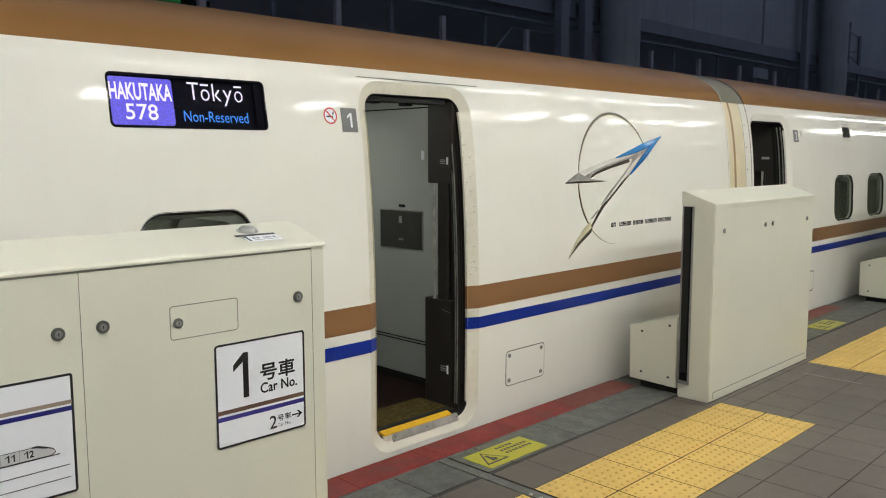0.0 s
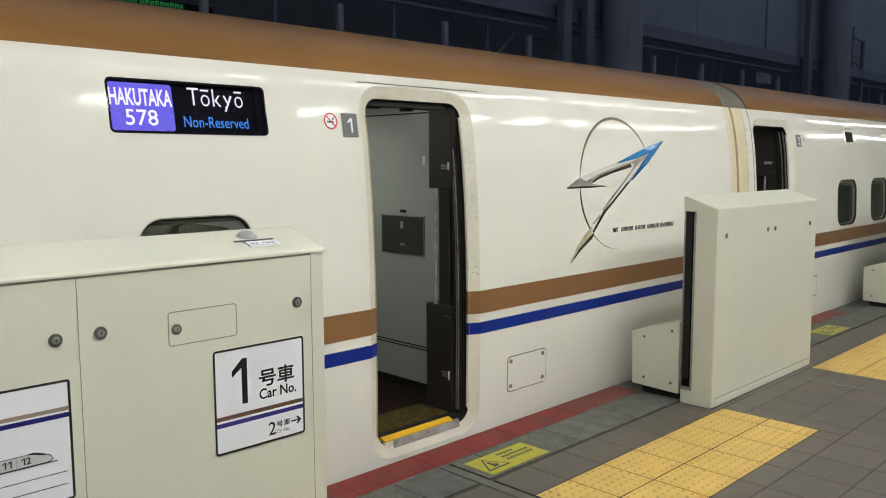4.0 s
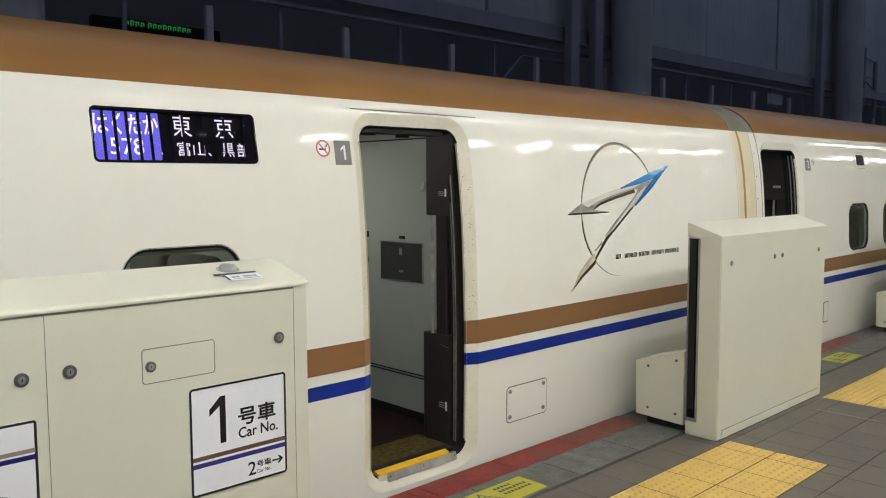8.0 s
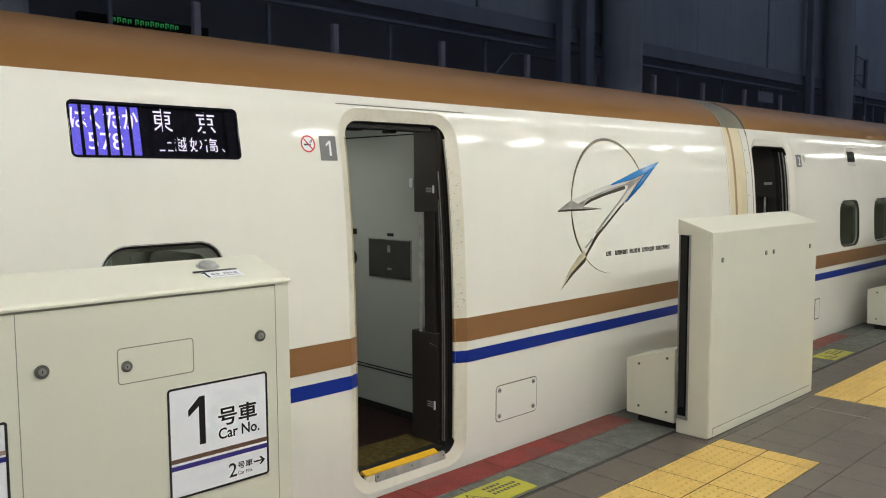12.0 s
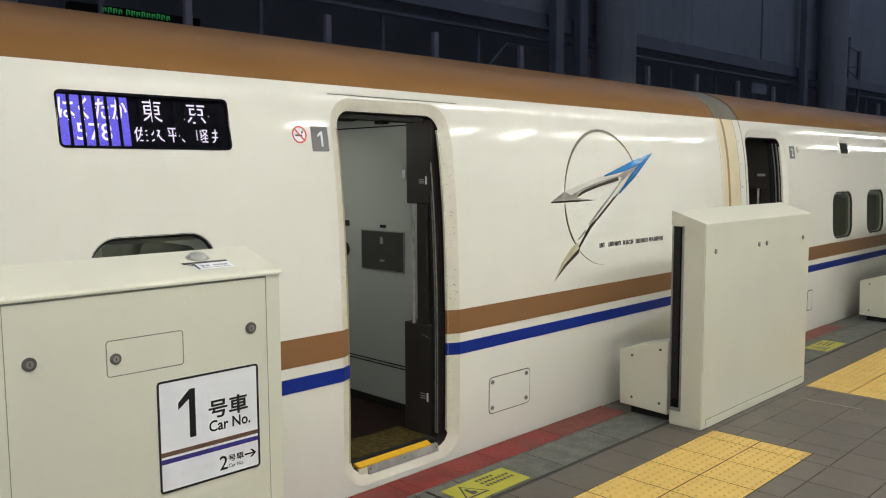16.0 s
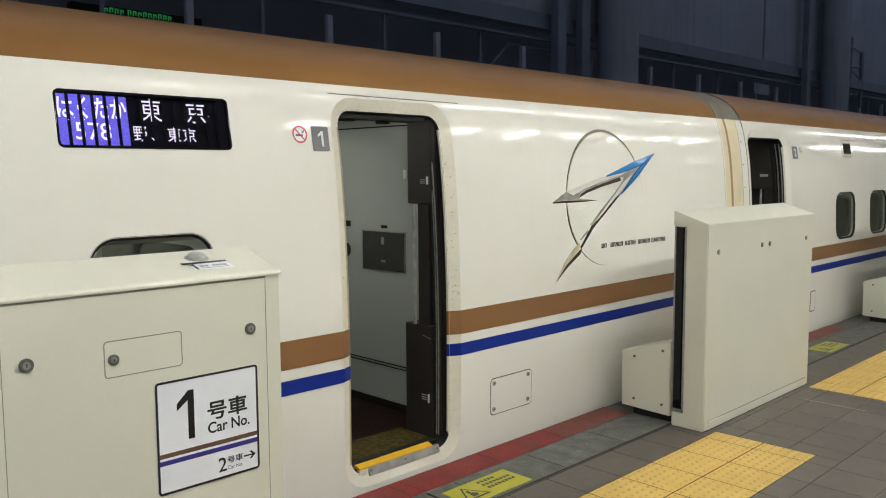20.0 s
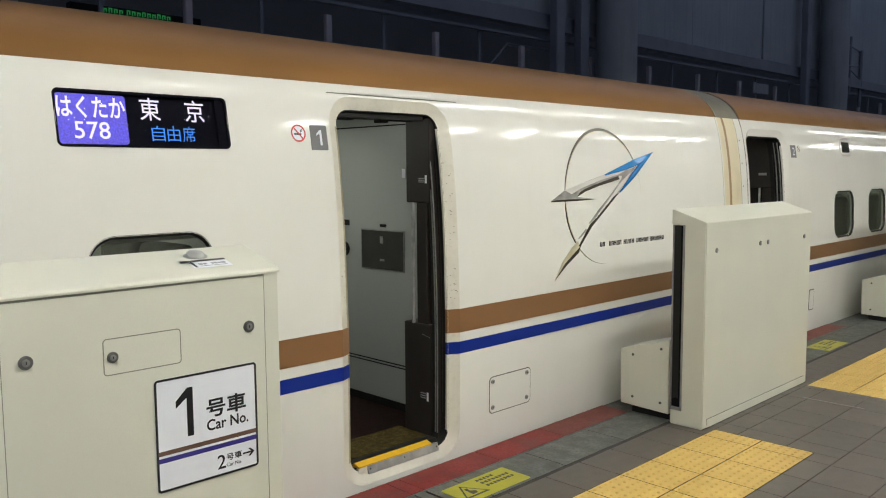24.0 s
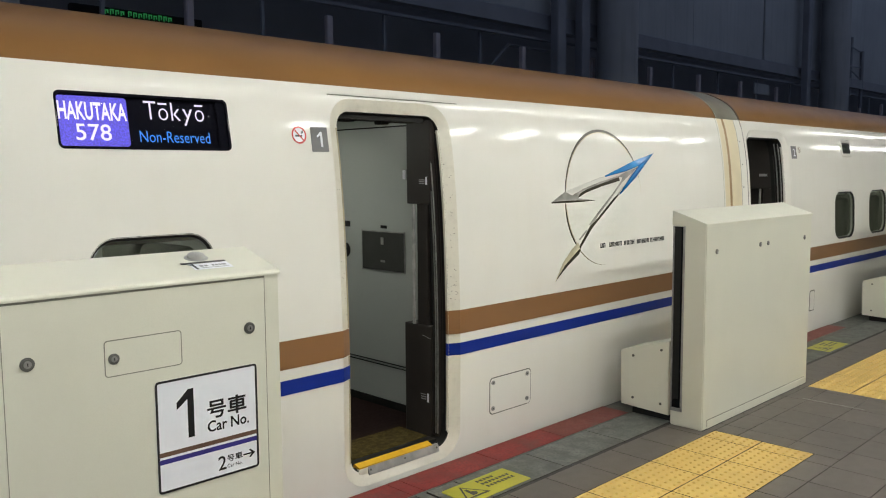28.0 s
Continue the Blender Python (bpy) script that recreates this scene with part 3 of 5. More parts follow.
part("drip_rail", side_sheet(-2.113, -1.184, [], 2.046, 2.056, 0.008), WHITE, train_1, "thin raised drip rail over the door")
# thin grey strip painting the rail's shadow line
part("drip_rail_shadow_gap", side_sheet(-2.113, -1.184, [], 2.041, 2.046, 0.002), FINE, train_1)

# vestibule behind the open door
FLOOR_Z = 0.10


def vestibule(car, xl, xr, o):
    part("vestibule_floor", box(xl, xr, 0.98, 3.6, FLOOR_Z - 0.10, FLOOR_Z - 0.055), CARPET, car, "dark brown vestibule floor")
    part("vestibule_wall", box(xr, xr + 0.03, 1.02, 3.7, FLOOR_Z - 0.05, 2.06), INSIDE, car, "grey laminate partition")
    part("vestibule_wall", box(xl - 0.03, xl, 1.02, 3.7, FLOOR_Z - 0.05, 2.06), INSIDE, car)
    part("vestibule_wall", box(xl, xr, 3.6, 3.63, FLOOR_Z - 0.05, 2.06), INSIDE, car)
    part("vestibule_ceiling", box(xl, xr, 1.02, 3.6, 2.02, 2.05), INSIDE, car)
    # lamp out of sight, added to brighten the vestibule walls
    part("unseen_lamp", box(xl + 0.25, xr - 0.45, 2.0, 2.25, 2.0, 2.019), VEST, car)
    part("lining", box(xl, o[0] + 0.03, 0.985, 1.02, 0.02, 2.04), DARK, car)
    part("lining", box(o[1] - 0.06, xr + 0.03, 0.985, 1.02, 0.02, 2.04), DARK, car)
    part("lining", box(o[0] + 0.03, o[1] - 0.06, 1.03, 1.08, 1.955, 2.04), DARK, car)


vestibule(train_1, -2.45, -1.035, DOOR_1)
saloon(train_1, -11.5, -2.50, [-2.82 - 1.06 * k for k in range(8)])
part("dark_wall_panel", box(-1.045, -1.0352, 1.60, 2.03, 0.99, 1.25, 0.004, 1), INSIDE_DARK, train_1, "dark fold-down panel on the partition")
for ya, yb, za, zb in ((1.592, 2.038, 0.982, 0.990), (1.592, 2.038, 1.250, 1.258), (1.592, 1.600, 0.990, 1.250), (2.030, 2.038, 0.990, 1.250)):
    part("panel_rim", box(-1.0415, -1.0352, ya, yb, za, zb), DULL, train_1)
part("panel_latch", box(-1.052, -1.0455, 1.795, 1.825, 1.165, 1.215, 0.003, 1), DULL, train_1)
part("panel_label", box(-1.048, -1.0455, 1.785, 1.83, 1.045, 1.06), DULL, train_1)
part("wall_slot", box(-1.04, -1.0352, 1.775, 1.835, 1.275, 1.295), RUBBER, train_1)
part("wall_notice", box(-1.04, -1.0352, 2.17, 2.32, 1.272, 1.312), RUBBER, train_1)
part("wall_knob", rod((-1.0352, 2.225, 1.105), (-1.07, 2.225, 1.105), 0.052, 20), RUBBER, train_1)
part("partition_groove", box(-1.039, -1.0352, 1.02, 3.5, 0.349, 0.356), RUBBER, train_1)
part("partition_groove", box(-1.039, -1.0352, 1.02, 3.5, 0.329, 0.336), RUBBER, train_1)
part("partition_groove", box(-1.039, -1.0352, 1.02, 3.5, 1.947, 1.956), RUBBER, train_1)
part("kick_base", box(-1.045, -1.0352, 1.02, 3.5, 0.045, 0.095), RUBBER, train_1)
part("wall_button", box(-1.043, -1.0352, 1.575, 1.605, 1.605, 1.665, 0.003, 1), PAPER, train_1, "small white button plate")
# door pocket post on the far side of the doorway
part("pocket_post", box(-1.375, -1.04, 1.02, 1.112, 0.045, 2.0, 0.006, 1), DARK, train_1, "dark door pocket post")
part("pocket_cover", box(-1.385, -1.04, 0.985, 1.186, 1.468, 2.0, 0.008, 2), DARK, train_1, "dark upper cover of the door gear")
part("pocket_cover", box(-1.385, -1.04, 0.985, 1.215, 0.045, 0.76, 0.008, 2), DARK, train_1, "dark lower cover of the door pocket")
part("grab_rail", rod((-1.392, 1.120, 0.762), (-1.392, 1.120, 1.467), 0.011, 12), STEEL, train_1, "steel grab rail", True)
for zz in (1.585, 1.595, 1.605):
    part("cover_label", box(-1.3875, -1.3855, 1.03, 1.075, zz, zz + 0.005), PRINT_GREY, train_1)
part("cover_label", box(-1.3875, -1.3855, 1.008, 1.022, 1.58, 1.625), PAPER, train_1)
for zz in (0.318, 0.331, 0.345):
    part("cover_label", box(-1.3875, -1.3855, 1.03, 1.075, zz, zz + 0.005), PRINT_GREY, train_1)
part("cover_label", box(-1.3875, -1.3855, 1.008, 1.022, 0.305, 0.357), PAPER, train_1)
part("cover_scratch", rod((-1.3855, 1.060, 0.700), (-1.3855, 0.992, 0.686), 0.0012, 6), DULL, train_1)
# edge of the slid-back door
def curved_bar(x0, x1, d0, d1, z0, z1):
    zs = np.linspace(z0, z1, 20)
    return loft([[(x0, side(z) + d0, z), (x1, side(z) + d0, z), (x1, side(z) + d1, z), (x0, side(z) + d1, z)] for z in zs], caps=True)


door_leaf = part("sliding_door", curved_bar(-1.372, -1.20, 0.080, 0.118, 0.11, 1.95), DARK, train_1, "edge of the sliding door in its pocket", True)
for d in (0.082, 0.098):
    part("door_edge_strip", curved_bar(-1.379, -1.3725, d, d + 0.005, 0.13, 1.93), DULL, door_leaf)
part("door_edge_seal", curved_bar(-1.384, -1.3725, 0.104, 0.116, 0.13, 1.93), RUBBER, door_leaf)
# sill
part("sill_plate", loft([[(x, 0.8775, 0.054), (x, 0.8895, 0.097), (x, 0.905, 0.098), (x, 0.905, 0.056)] for x in (-1.948, -1.430)], caps=True), STEEL, train_1, "worn steel sill plate")
for xx in (-1.933, -1.690, -1.445):
    part("screw", rod((xx, 0.890, 0.078), (xx, 0.8825, 0.080), 0.005, 8), SEAM, train_1)
part("step_edge", loft([[(x, 0.891, 0.095), (x, 0.891, 0.103), (x, 0.932, 0.116), (x, 0.957, 0.095)] for x in (-2.005, -1.475)], caps=True), STEP_YELLOW, train_1, "yellow step edge")
part("threshold_cap", loft([[(x, 0.8885, 0.050), (x, 0.8885, 0.0945), (x, 0.905, 0.0945), (x, 0.905, 0.050)] for x in (-2.010, -1.950)], caps=True), CREAM, train_1)
part("door_track", box(-2.06, -1.39, 0.945, 1.012, 0.08, 0.104), RUBBER, train_1)
part("door_mat", box(-2.03, -1.39, 1.013, 1.27, 0.045, 0.106, 0.003, 1), MAT, train_1, "ribbed ochre entrance mat")
for xa, xb, za in ((-2.0, -1.86, 1.922), (-1.84, -1.70, 1.930), (-1.68, -1.62, 1.915), (-1.60, -1.44, 1.928)):
    part("header_gear", box(xa, xb, 1.06, 1.12, za, 1.956, 0.004, 1), RUBBER, train_1)
part("header_rail", box(-2.05, -1.42, 1.0, 1.03, 1.93, 1.955), RUBBER, train_1)

# marks beside the door
part("number_plate", side_slab(round_loop(-2.247, -2.148, 1.755, 1.876, 0.004, 2), 0.003), GREY_PLATE, train_1, "grey plate with a white figure one")
FIGURE_ONE = [(0.62, 0.0), (0.62, 0.80), (0.10, 0.62), (0.10, 0.76), (0.66, 1.0), (0.92, 1.0), (0.92, 0.0)]
part("number_figure", side_slab([(-2.216 + 0.036 * u, 1.778 + 0.074 * v) for u, v in FIGURE_ONE], 0.006, 0.003), PAPER, train_1, "white figure one")


def ring_on_side(cx, cz, r0, r1, out, a0=0, a1=360, n=48):
    bm = bmesh.new()
    pr = None
    for i in range(n + 1):
        t = i / n
        a = radians(a0 + (a1 - a0) * t)
        ra, rb = (r0(t) if callable(r0) else r0), (r1(t) if callable(r1) else r1)
        v = [bm.verts.new(on_side(cx + r * math.cos(a), cz + r * math.sin(a), out)) for r in (ra, rb)]
        if pr:
            bm.faces.new((pr[0], pr[1], v[1], v[0]))
        pr = v
    bmesh.ops.recalc_face_normals(bm, faces=bm.faces)
    return bm


part("no_smoking_disc", side_slab([(-2.317 + 0.036 * math.cos(radians(a)), 1.834 + 0.036 * math.sin(radians(a))) for a in range(0, 360, 15)], 0.002), PAPER, train_1)
part("no_smoking_ring", ring_on_side(-2.317, 1.834, 0.034, 0.042, 0.003), RED_PRINT, train_1, "red ring of the no-smoking sign")
part("no_smoking_bar", side_slab([(-2.341, 1.855), (-2.337, 1.860), (-2.292, 1.812), (-2.296, 1.807)], 0.0035), RED_PRINT, train_1)
part("no_smoking_cigarette", side_slab([(-2.34, 1.826), (-2.34, 1.834), (-2.30, 1.834), (-2.30, 1.826)], 0.003), PRINT, train_1)

for du, dz in ((0.0, 0.0), (0.008, 0.004)):
    part("no_smoking_smoke", side_slab([(-2.306 + du, 1.838 + dz), (-2.302 + du, 1.838 + dz), (-2.299 + du, 1.852 + dz), (-2.303 + du, 1.852 + dz)], 0.003), PRINT, train_1)

# scuffs and chipped paint on the door surround
rng = random.Random(31)
for edge, way, count in ((DOOR_1[1], -1, 34), (DOOR_1[0], 1, 14)):
    for _ in range(count):
        u, z = rng.uniform(0.004, 0.05), 0.92 + 0.80 * rng.random() ** 1.4
        du, dz = rng.uniform(0.003, 0.013), rng.uniform(0.0012, 0.0045)
        tilt = rng.uniform(-0.4, 0.4)
        bm = bmesh.new()
        quad = []
        for i, j in ((0, 0), (1, 0.2), (0.9, 1), (0.15, 0.8)):
            uu = min(0.058, u + du * i)
            zz = z + dz * j + tilt * du * i
            quad.append(bm.verts.new((edge + way * uu, side(zz) - 0.0015 + 0.0315 * (uu + 0.003) / 0.065 - 0.0008, zz)))
        bm.faces.new(quad)
        part("scuff_mark", bm, SCUFF, train_1)

# access panel low on the side
ap = part("access_panel", side_slab(round_loop(-1.018, -0.637, 0.184, 0.402, 0.026), 0.0035), WHITE, train_1, "small bolted access panel")
part("panel_joint", loft([[on_side(x, z, 0.0012) for x, z in round_loop(-1.024, -0.631, 0.178, 0.408, 0.030)], [on_side(x, z, 0.0016) for x, z in round_loop(-1.017, -0.638, 0.185, 0.401, 0.026)]]), SEAM, ap)
for bx in (-0.994, -0.672):
    for bz in (0.217, 0.377):
        part("panel_bolt", rod(on_side(bx, bz, 0.002), on_side(bx, bz, 0.009), 0.014, 12), DULL, ap)
        part("bolt_socket", rod(on_side(bx, bz, 0.009), on_side(bx, bz, 0.0095), 0.006, 8), SEAM, ap)

# emblem: a ring and a winged arrow
RC = (0.212, 1.458, 0.462)
part("emblem_ring", ring_on_side(*RC, lambda t: 0.465 + 0.016 * math.sin(math.pi * t) ** 0.8, 0.003, 18, 178), EMB_DARK, train_1, "thin bronze emblem ring")
part("emblem_ring_light", ring_on_side(RC[0], RC[1], 0.455, lambda t: 0.4565 + 0.009 * math.sin(math.pi * t) ** 0.6, 0.0028, 30, 172), EMB_GOLD, train_1, "pale inner edge of the ring")
part("emblem_ring", ring_on_side(*RC, lambda t: 0.464 + 0.013 * math.sin(math.pi * t) ** 0.5, 0.003, 181, 224), EMB_DARK, train_1)
part("emblem_ring_light", ring_on_side(RC[0], RC[1], 0.454, lambda t: 0.456 + 0.007 * math.sin(math.pi * t) ** 0.6, 0.0028, 183, 222), EMB_GOLD, train_1)
part("emblem_ring", ring_on_side(*RC, lambda t: 0.4625 + 0.009 * (1 - t), 0.003, 226, 268), EMB_GOLD_DEEP, train_1)
part("emblem_ring", ring_on_side(*RC, lambda t: 0.4625 + 0.004 * t, 0.003, 2, 16), EMB_GOLD, train_1)
part("emblem_wing", side_slab([(-0.403, 1.450), (-0.253, 1.516), (-0.061, 1.559), (0.156, 1.605), (0.518, 1.650), (0.628, 1.674), (0.550, 1.617), (0.415, 1.605), (0.387, 1.606), (0.138, 1.558), (-0.025, 1.522), (-0.085, 1.501), (-0.119, 1.470)], 0.0045, 0.003), EMB_SILVER, train_1, "silver emblem wing")
part("emblem_wing_light", side_slab([(-0.253, 1.516), (-0.061, 1.559), (0.156, 1.603), (0.480, 1.643), (0.400, 1.618), (0.150, 1.575), (-0.045, 1.532), (-0.180, 1.490)], 0.0052, 0.0046), EMB_LIGHT, train_1, "bright upper edge of the wing")
part("emblem_wing_shade", side_slab([(-0.119, 1.470), (-0.085, 1.501), (-0.025, 1.522), (0.138, 1.558), (0.387, 1.606), (0.399, 1.581), (0.150, 1.540), (-0.026, 1.502), (-0.095, 1.478)], 0.0050, 0.003), EMB_DARK, train_1, "dark underside of the emblem wing")
part("emblem_wing_base", side_slab([(-0.403, 1.451), (-0.119, 1.470), (0.095, 1.4485), (-0.197, 1.4455), (-0.403, 1.4445)], 0.0048, 0.003), EMB_SILVER, train_1)
part("emblem_wing_line", side_slab([(-0.403, 1.451), (-0.300, 1.456), (-0.119, 1.455), (0.095, 1.4490), (-0.119, 1.4425), (-0.403, 1.4430)], 0.0056, 0.0050), EMB_DARK, train_1)
part("emblem_tip", side_slab([(0.880, 1.781), (0.590, 1.720), (0.212, 1.616), (0.225, 1.609), (0.505, 1.658), (0.669, 1.693)], 0.006, 0.0046), EMB_BLUE, train_1, "bright blue emblem tip")
part("emblem_tip_line", side_slab([(0.225, 1.609), (0.505, 1.658), (0.669, 1.693), (0.640, 1.681), (0.500, 1.650)], 0.0064, 0.0046), EMB_NAVY, train_1)
part("emblem_tip_shade", side_slab([(0.880, 1.781), (0.669, 1.693), (0.559, 1.621), (0.384, 1.488), (0.400, 1.486), (0.609, 1.600)], 0.006, 0.0046), EMB_NAVY, train_1, "dark blue emblem tip")
part("emblem_tip_light", side_slab([(0.860, 1.772), (0.700, 1.698), (0.590, 1.625), (0.480, 1.545), (0.620, 1.632)], 0.0066, 0.0060), EMB_BLUE, train_1)
part("emblem_shaft", side_slab([(0.628, 1.674), (0.550, 1.617), (0.384, 1.490), (0.325, 1.463), (0.118, 1.318), (0.035, 1.266), (0.003, 1.288), (0.123, 1.375), (0.306, 1.496), (0.421, 1.582), (0.440, 1.612)], 0.0048, 0.0034), EMB_SILVER, train_1, "silver emblem shaft")
part("emblem_shaft_light", side_slab([(0.560, 1.636), (0.470, 1.560), (0.300, 1.448), (0.100, 1.322), (0.045, 1.290), (0.125, 1.355), (0.306, 1.480), (0.430, 1.570)], 0.0055, 0.0049), EMB_LIGHT, train_1)
part("emblem_shaft_line", side_slab([(0.384, 1.486), (0.035, 1.261), (-0.104, 1.133), (-0.120, 1.141), (0.014, 1.277), (0.100, 1.325), (0.325, 1.468)], 0.0060, 0.0035), EMB_DARK, train_1)
part("emblem_strand", side_slab([(-0.123, 1.191), (-0.031, 1.253), (-0.018, 1.242), (-0.104, 1.190)], 0.0045, 0.003), EMB_SILVER, train_1)
part("emblem_tail", side_slab([(-0.130, 1.173), (-0.099, 1.136), (-0.126, 1.104), (-0.260, 1.031), (-0.385, 0.935), (-0.296, 1.053), (-0.201, 1.132)], 0.005, 0.0034), EMB_GOLD, train_1, "pale gold emblem tail")
part("emblem_tail_line", side_slab([(-0.099, 1.136), (-0.120, 1.096), (-0.260, 1.020), (-0.385, 0.935), (-0.279, 1.033), (-0.138, 1.116)], 0.0062, 0.0051), EMB_DARK, train_1)
# company line as plain bars
for a, b in ((0.135, 0.20), (0.245, 0.405), (0.43, 0.575), (0.60, 0.77), (0.785, 0.990)):
    n = max(2, round((b - a) / 0.034))
    for k in range(n):
        xa, w = a + (b - a) * k / n, 0.024
        part("lettering_bar", side_slab([(xa, 1.117), (xa + 0.007, 1.117), (xa + 0.009, 1.149), (xa + 0.002, 1.149)], 0.0025), PRINT, train_1)
        part("lettering_bar", side_slab([(xa + w - 0.007, 1.117), (xa + w, 1.117), (xa + w + 0.002, 1.149), (xa + w - 0.005, 1.149)], 0.0025), PRINT, train_1)
        zb = (1.142, 1.130, 1.117)[(k * 7 + n) % 3]
        part("lettering_bar", side_slab([(xa + 0.008, zb), (xa + w - 0.008, zb), (xa + w - 0.007, zb + 0.007), (xa + 0.009, zb + 0.007)], 0.0025), PRINT, train_1)

# carriage end joint line
part("end_trim", side_sheet(1.984, 1.988, [], 0.1, ROOF_Z, 0.001), FINE, train_1)



def cable_cover(x0, x1, car):
    sec = [(2.05, 2.425), (2.12, 2.50), (2.22, 2.53), (2.60, 2.53), (2.75, 2.425)]
    rings = [[(x, 2.4 + (y - 2.4) * k, 2.425 + (z - 2.425) * k) for y, z in sec] for x, k in ((x0, 0.55), (x0 + 0.18, 1.0), (x1 - 0.05, 1.0), (x1, 0.9))]
    part("roof_cable_cover", loft(rings, caps=True), HOOD, car, "dark low cover on the roof", True)


cable_cover(1.15, 1.98, train_1)

# ---- second carriage ----
train_2 = thing("train_carriage", "off-white second carriage with copper roof, blue stripe and windows", "train carriage", group="carriages of the train")
carriage_shell(train_2, 2.450, 26.5, WINS_2 + [DOOR_2], [(DOOR_2[0], DOOR_2[1])])
for o in WINS_2:
    car_window(o, train_2)
doorway(train_2, DOOR_2, WHITE)
vestibule(train_2, 2.465, 3.75, DOOR_2)
saloon(train_2, 3.85, 24.0, [4.45 + 1.08 * k for k in range(10)])
part("pocket_post", box(3.312, 3.75, 1.02, 1.13, 0.098, 2.0, 0.006, 1), DARK, train_2, "dark door pocket post")
part("pocket_cover", box(3.302, 3.75, 0.985, 1.40, 1.465, 2.0, 0.008, 2), DARK, train_2)
part("pocket_cover", box(3.302, 3.75, 0.985, 1.45, 0.098, 0.76, 0.008, 2), DARK, train_2)
part("grab_rail", rod((3.292, 1.152, 0.762), (3.292, 1.152, 1.463), 0.010, 12), STEEL, train_2, "steel grab rail", True)
for d in (0.050, 0.085):
    part("door_edge_strip", curved_bar(3.268, 3.276, d, d + 0.008, 0.15, 1.90), DULL, train_2)
part("inner_screen", box(3.40, 3.43, 1.13, 3.6, 0.1, 2.02), DARK, train_2, "dark inner partition")
part("cover_label", box(3.2995, 3.3015, 1.09, 1.17, 1.585, 1.61), PRINT_GREY, train_2)
part("step_edge", box(2.56, 3.29, 0.906, 0.958, 0.095, 0.121, 0.003, 1), STEP_YELLOW, train_2, "yellow step edge")
part("number_plate", side_slab(round_loop(3.440, 3.560, 1.757, 1.878, 0.004, 2), 0.003), GREY_PLATE, train_2, "grey plate with a white figure two")
part("number_figure", side_text("2", 3.474, 1.78, 0.048, 0.074), PAPER, train_2, "white figure two")
part("no_smoking_ring", ring_on_side(3.632, 1.845, 0.026, 0.032, 0.003), TAN_PRINT, train_2, "faded ring of the no-smoking sign")
part("no_smoking_bar", side_slab([(3.612, 1.862), (3.617, 1.867), (3.655, 1.828), (3.650, 1.823)], 0.0035), TAN_PRINT, train_2)
part("side_lamp", side_slab(round_loop(4.792, 5.035, 1.822, 1.933, 0.02, 4), 0.004), RUBBER, train_2, "black bezel of the side lamp")
part("lamp_lens", side_slab(round_loop(4.830, 4.960, 1.842, 1.915, 0.012, 4), 0.006, 0.004), BORDER_GREEN, train_2, "dark green lens")
part("lamp_rim", loft([[on_side(u, v, h) for u, v in round_loop(4.792 - g, 5.035 + g, 1.822 - g, 1.933 + g, 0.02 + g)] for g, h in ((0.042, 0.0), (0.030, 0.010), (0.004, 0.010), (0.0, 0.002))]), WHITE, train_2, "raised white rim", True)
part("drip_rail", side_sheet(2.50, 3.45, [], 2.046, 2.056, 0.008), WHITE, train_2)
part("side_grip", side_slab(round_loop(3.868, 3.995, 0.195, 0.412, 0.02), 0.002), SEAM, train_2)
part("side_grip", side_slab(round_loop(3.878, 3.985, 0.205, 0.402, 0.018), 0.004, 0.002), WHITE, train_2)

cable_cover(2.47, 3.7, train_2)

# gangway between the carriages
gang = thing("gangway", "cream and tan gangway bellows under a grey hood between carriages", "gangway")


def gang_sheet(a, b, inset, mat, name, label=""):
    part(name, loft([[(x, side(z) + inset, z) for z in np.linspace(-0.5, ROOF_Z, 30)] for x in (a, b)], closed=False), mat, gang, label, True)


gang_sheet(2.012, 2.100, 0.0015, GANG_CREAM, "cream_strip")
gang_sheet(2.100, 2.140, 0.0015, TAN, "tan_strip", "tan rubber strip")
gang_sheet(2.140, 2.325, 0.0015, GANG_CREAM, "cream_panel", "cream outer bellows panel")
gang_sheet(2.325, 2.333, 0.0015, DULL, "joint_line")
gang_sheet(2.333, 2.440, 0.0015, WHITE, "white_strip", "white end strip with rivets")
gang_sheet(2.440, 2.450, 0.0015, DULL, "joint_line")
part("hood", car_roof(2.026, 2.440, 0.003), HOOD, gang, "grey roof hood", True)
part("hood_rim", car_roof(2.012, 2.026, -0.002), HOOD_RIM, gang, "pale rim of the hood", True)
part("hood_rim", car_roof(2.440, 2.454, -0.006), SEAM, gang, "dark rubber rim of the hood", True)
for z in np.linspace(0.3, 1.9, 9):
    part("rivet", rod((2.360, side(z) + 0.0015, z), (2.360, side(z) - 0.003, z), 0.006, 8), DULL, gang)

# ---- destination display ----
# its own space: x along the car, y up the slanted side, z out to the platform; origin at the lower left corner
D0, D1 = on_side(-3.428, 1.757), on_side(-3.428, 1.977)
dy = (D1 - D0).normalized()
dz = Vector((1, 0, 0)).cross(dy)
display = thing("destination_display", "lit diode destination display behind black-edged glass", "display")
display.matrix_basis = Matrix((( 1, dy.x, dz.x, D0.x), (0, dy.y, dz.y, D0.y), (0, dy.z, dz.z, D0.z), (0, 0, 0, 1)))
DW, DH = 0.738, (D1 - D0).length


def flat(x0, x1, y0, y1, z, r=0.002, t=0.001):
    return prism(round_loop(x0, x1, y0, y1, r, 4), lambda u, v, d: (u, v, z - d), t)


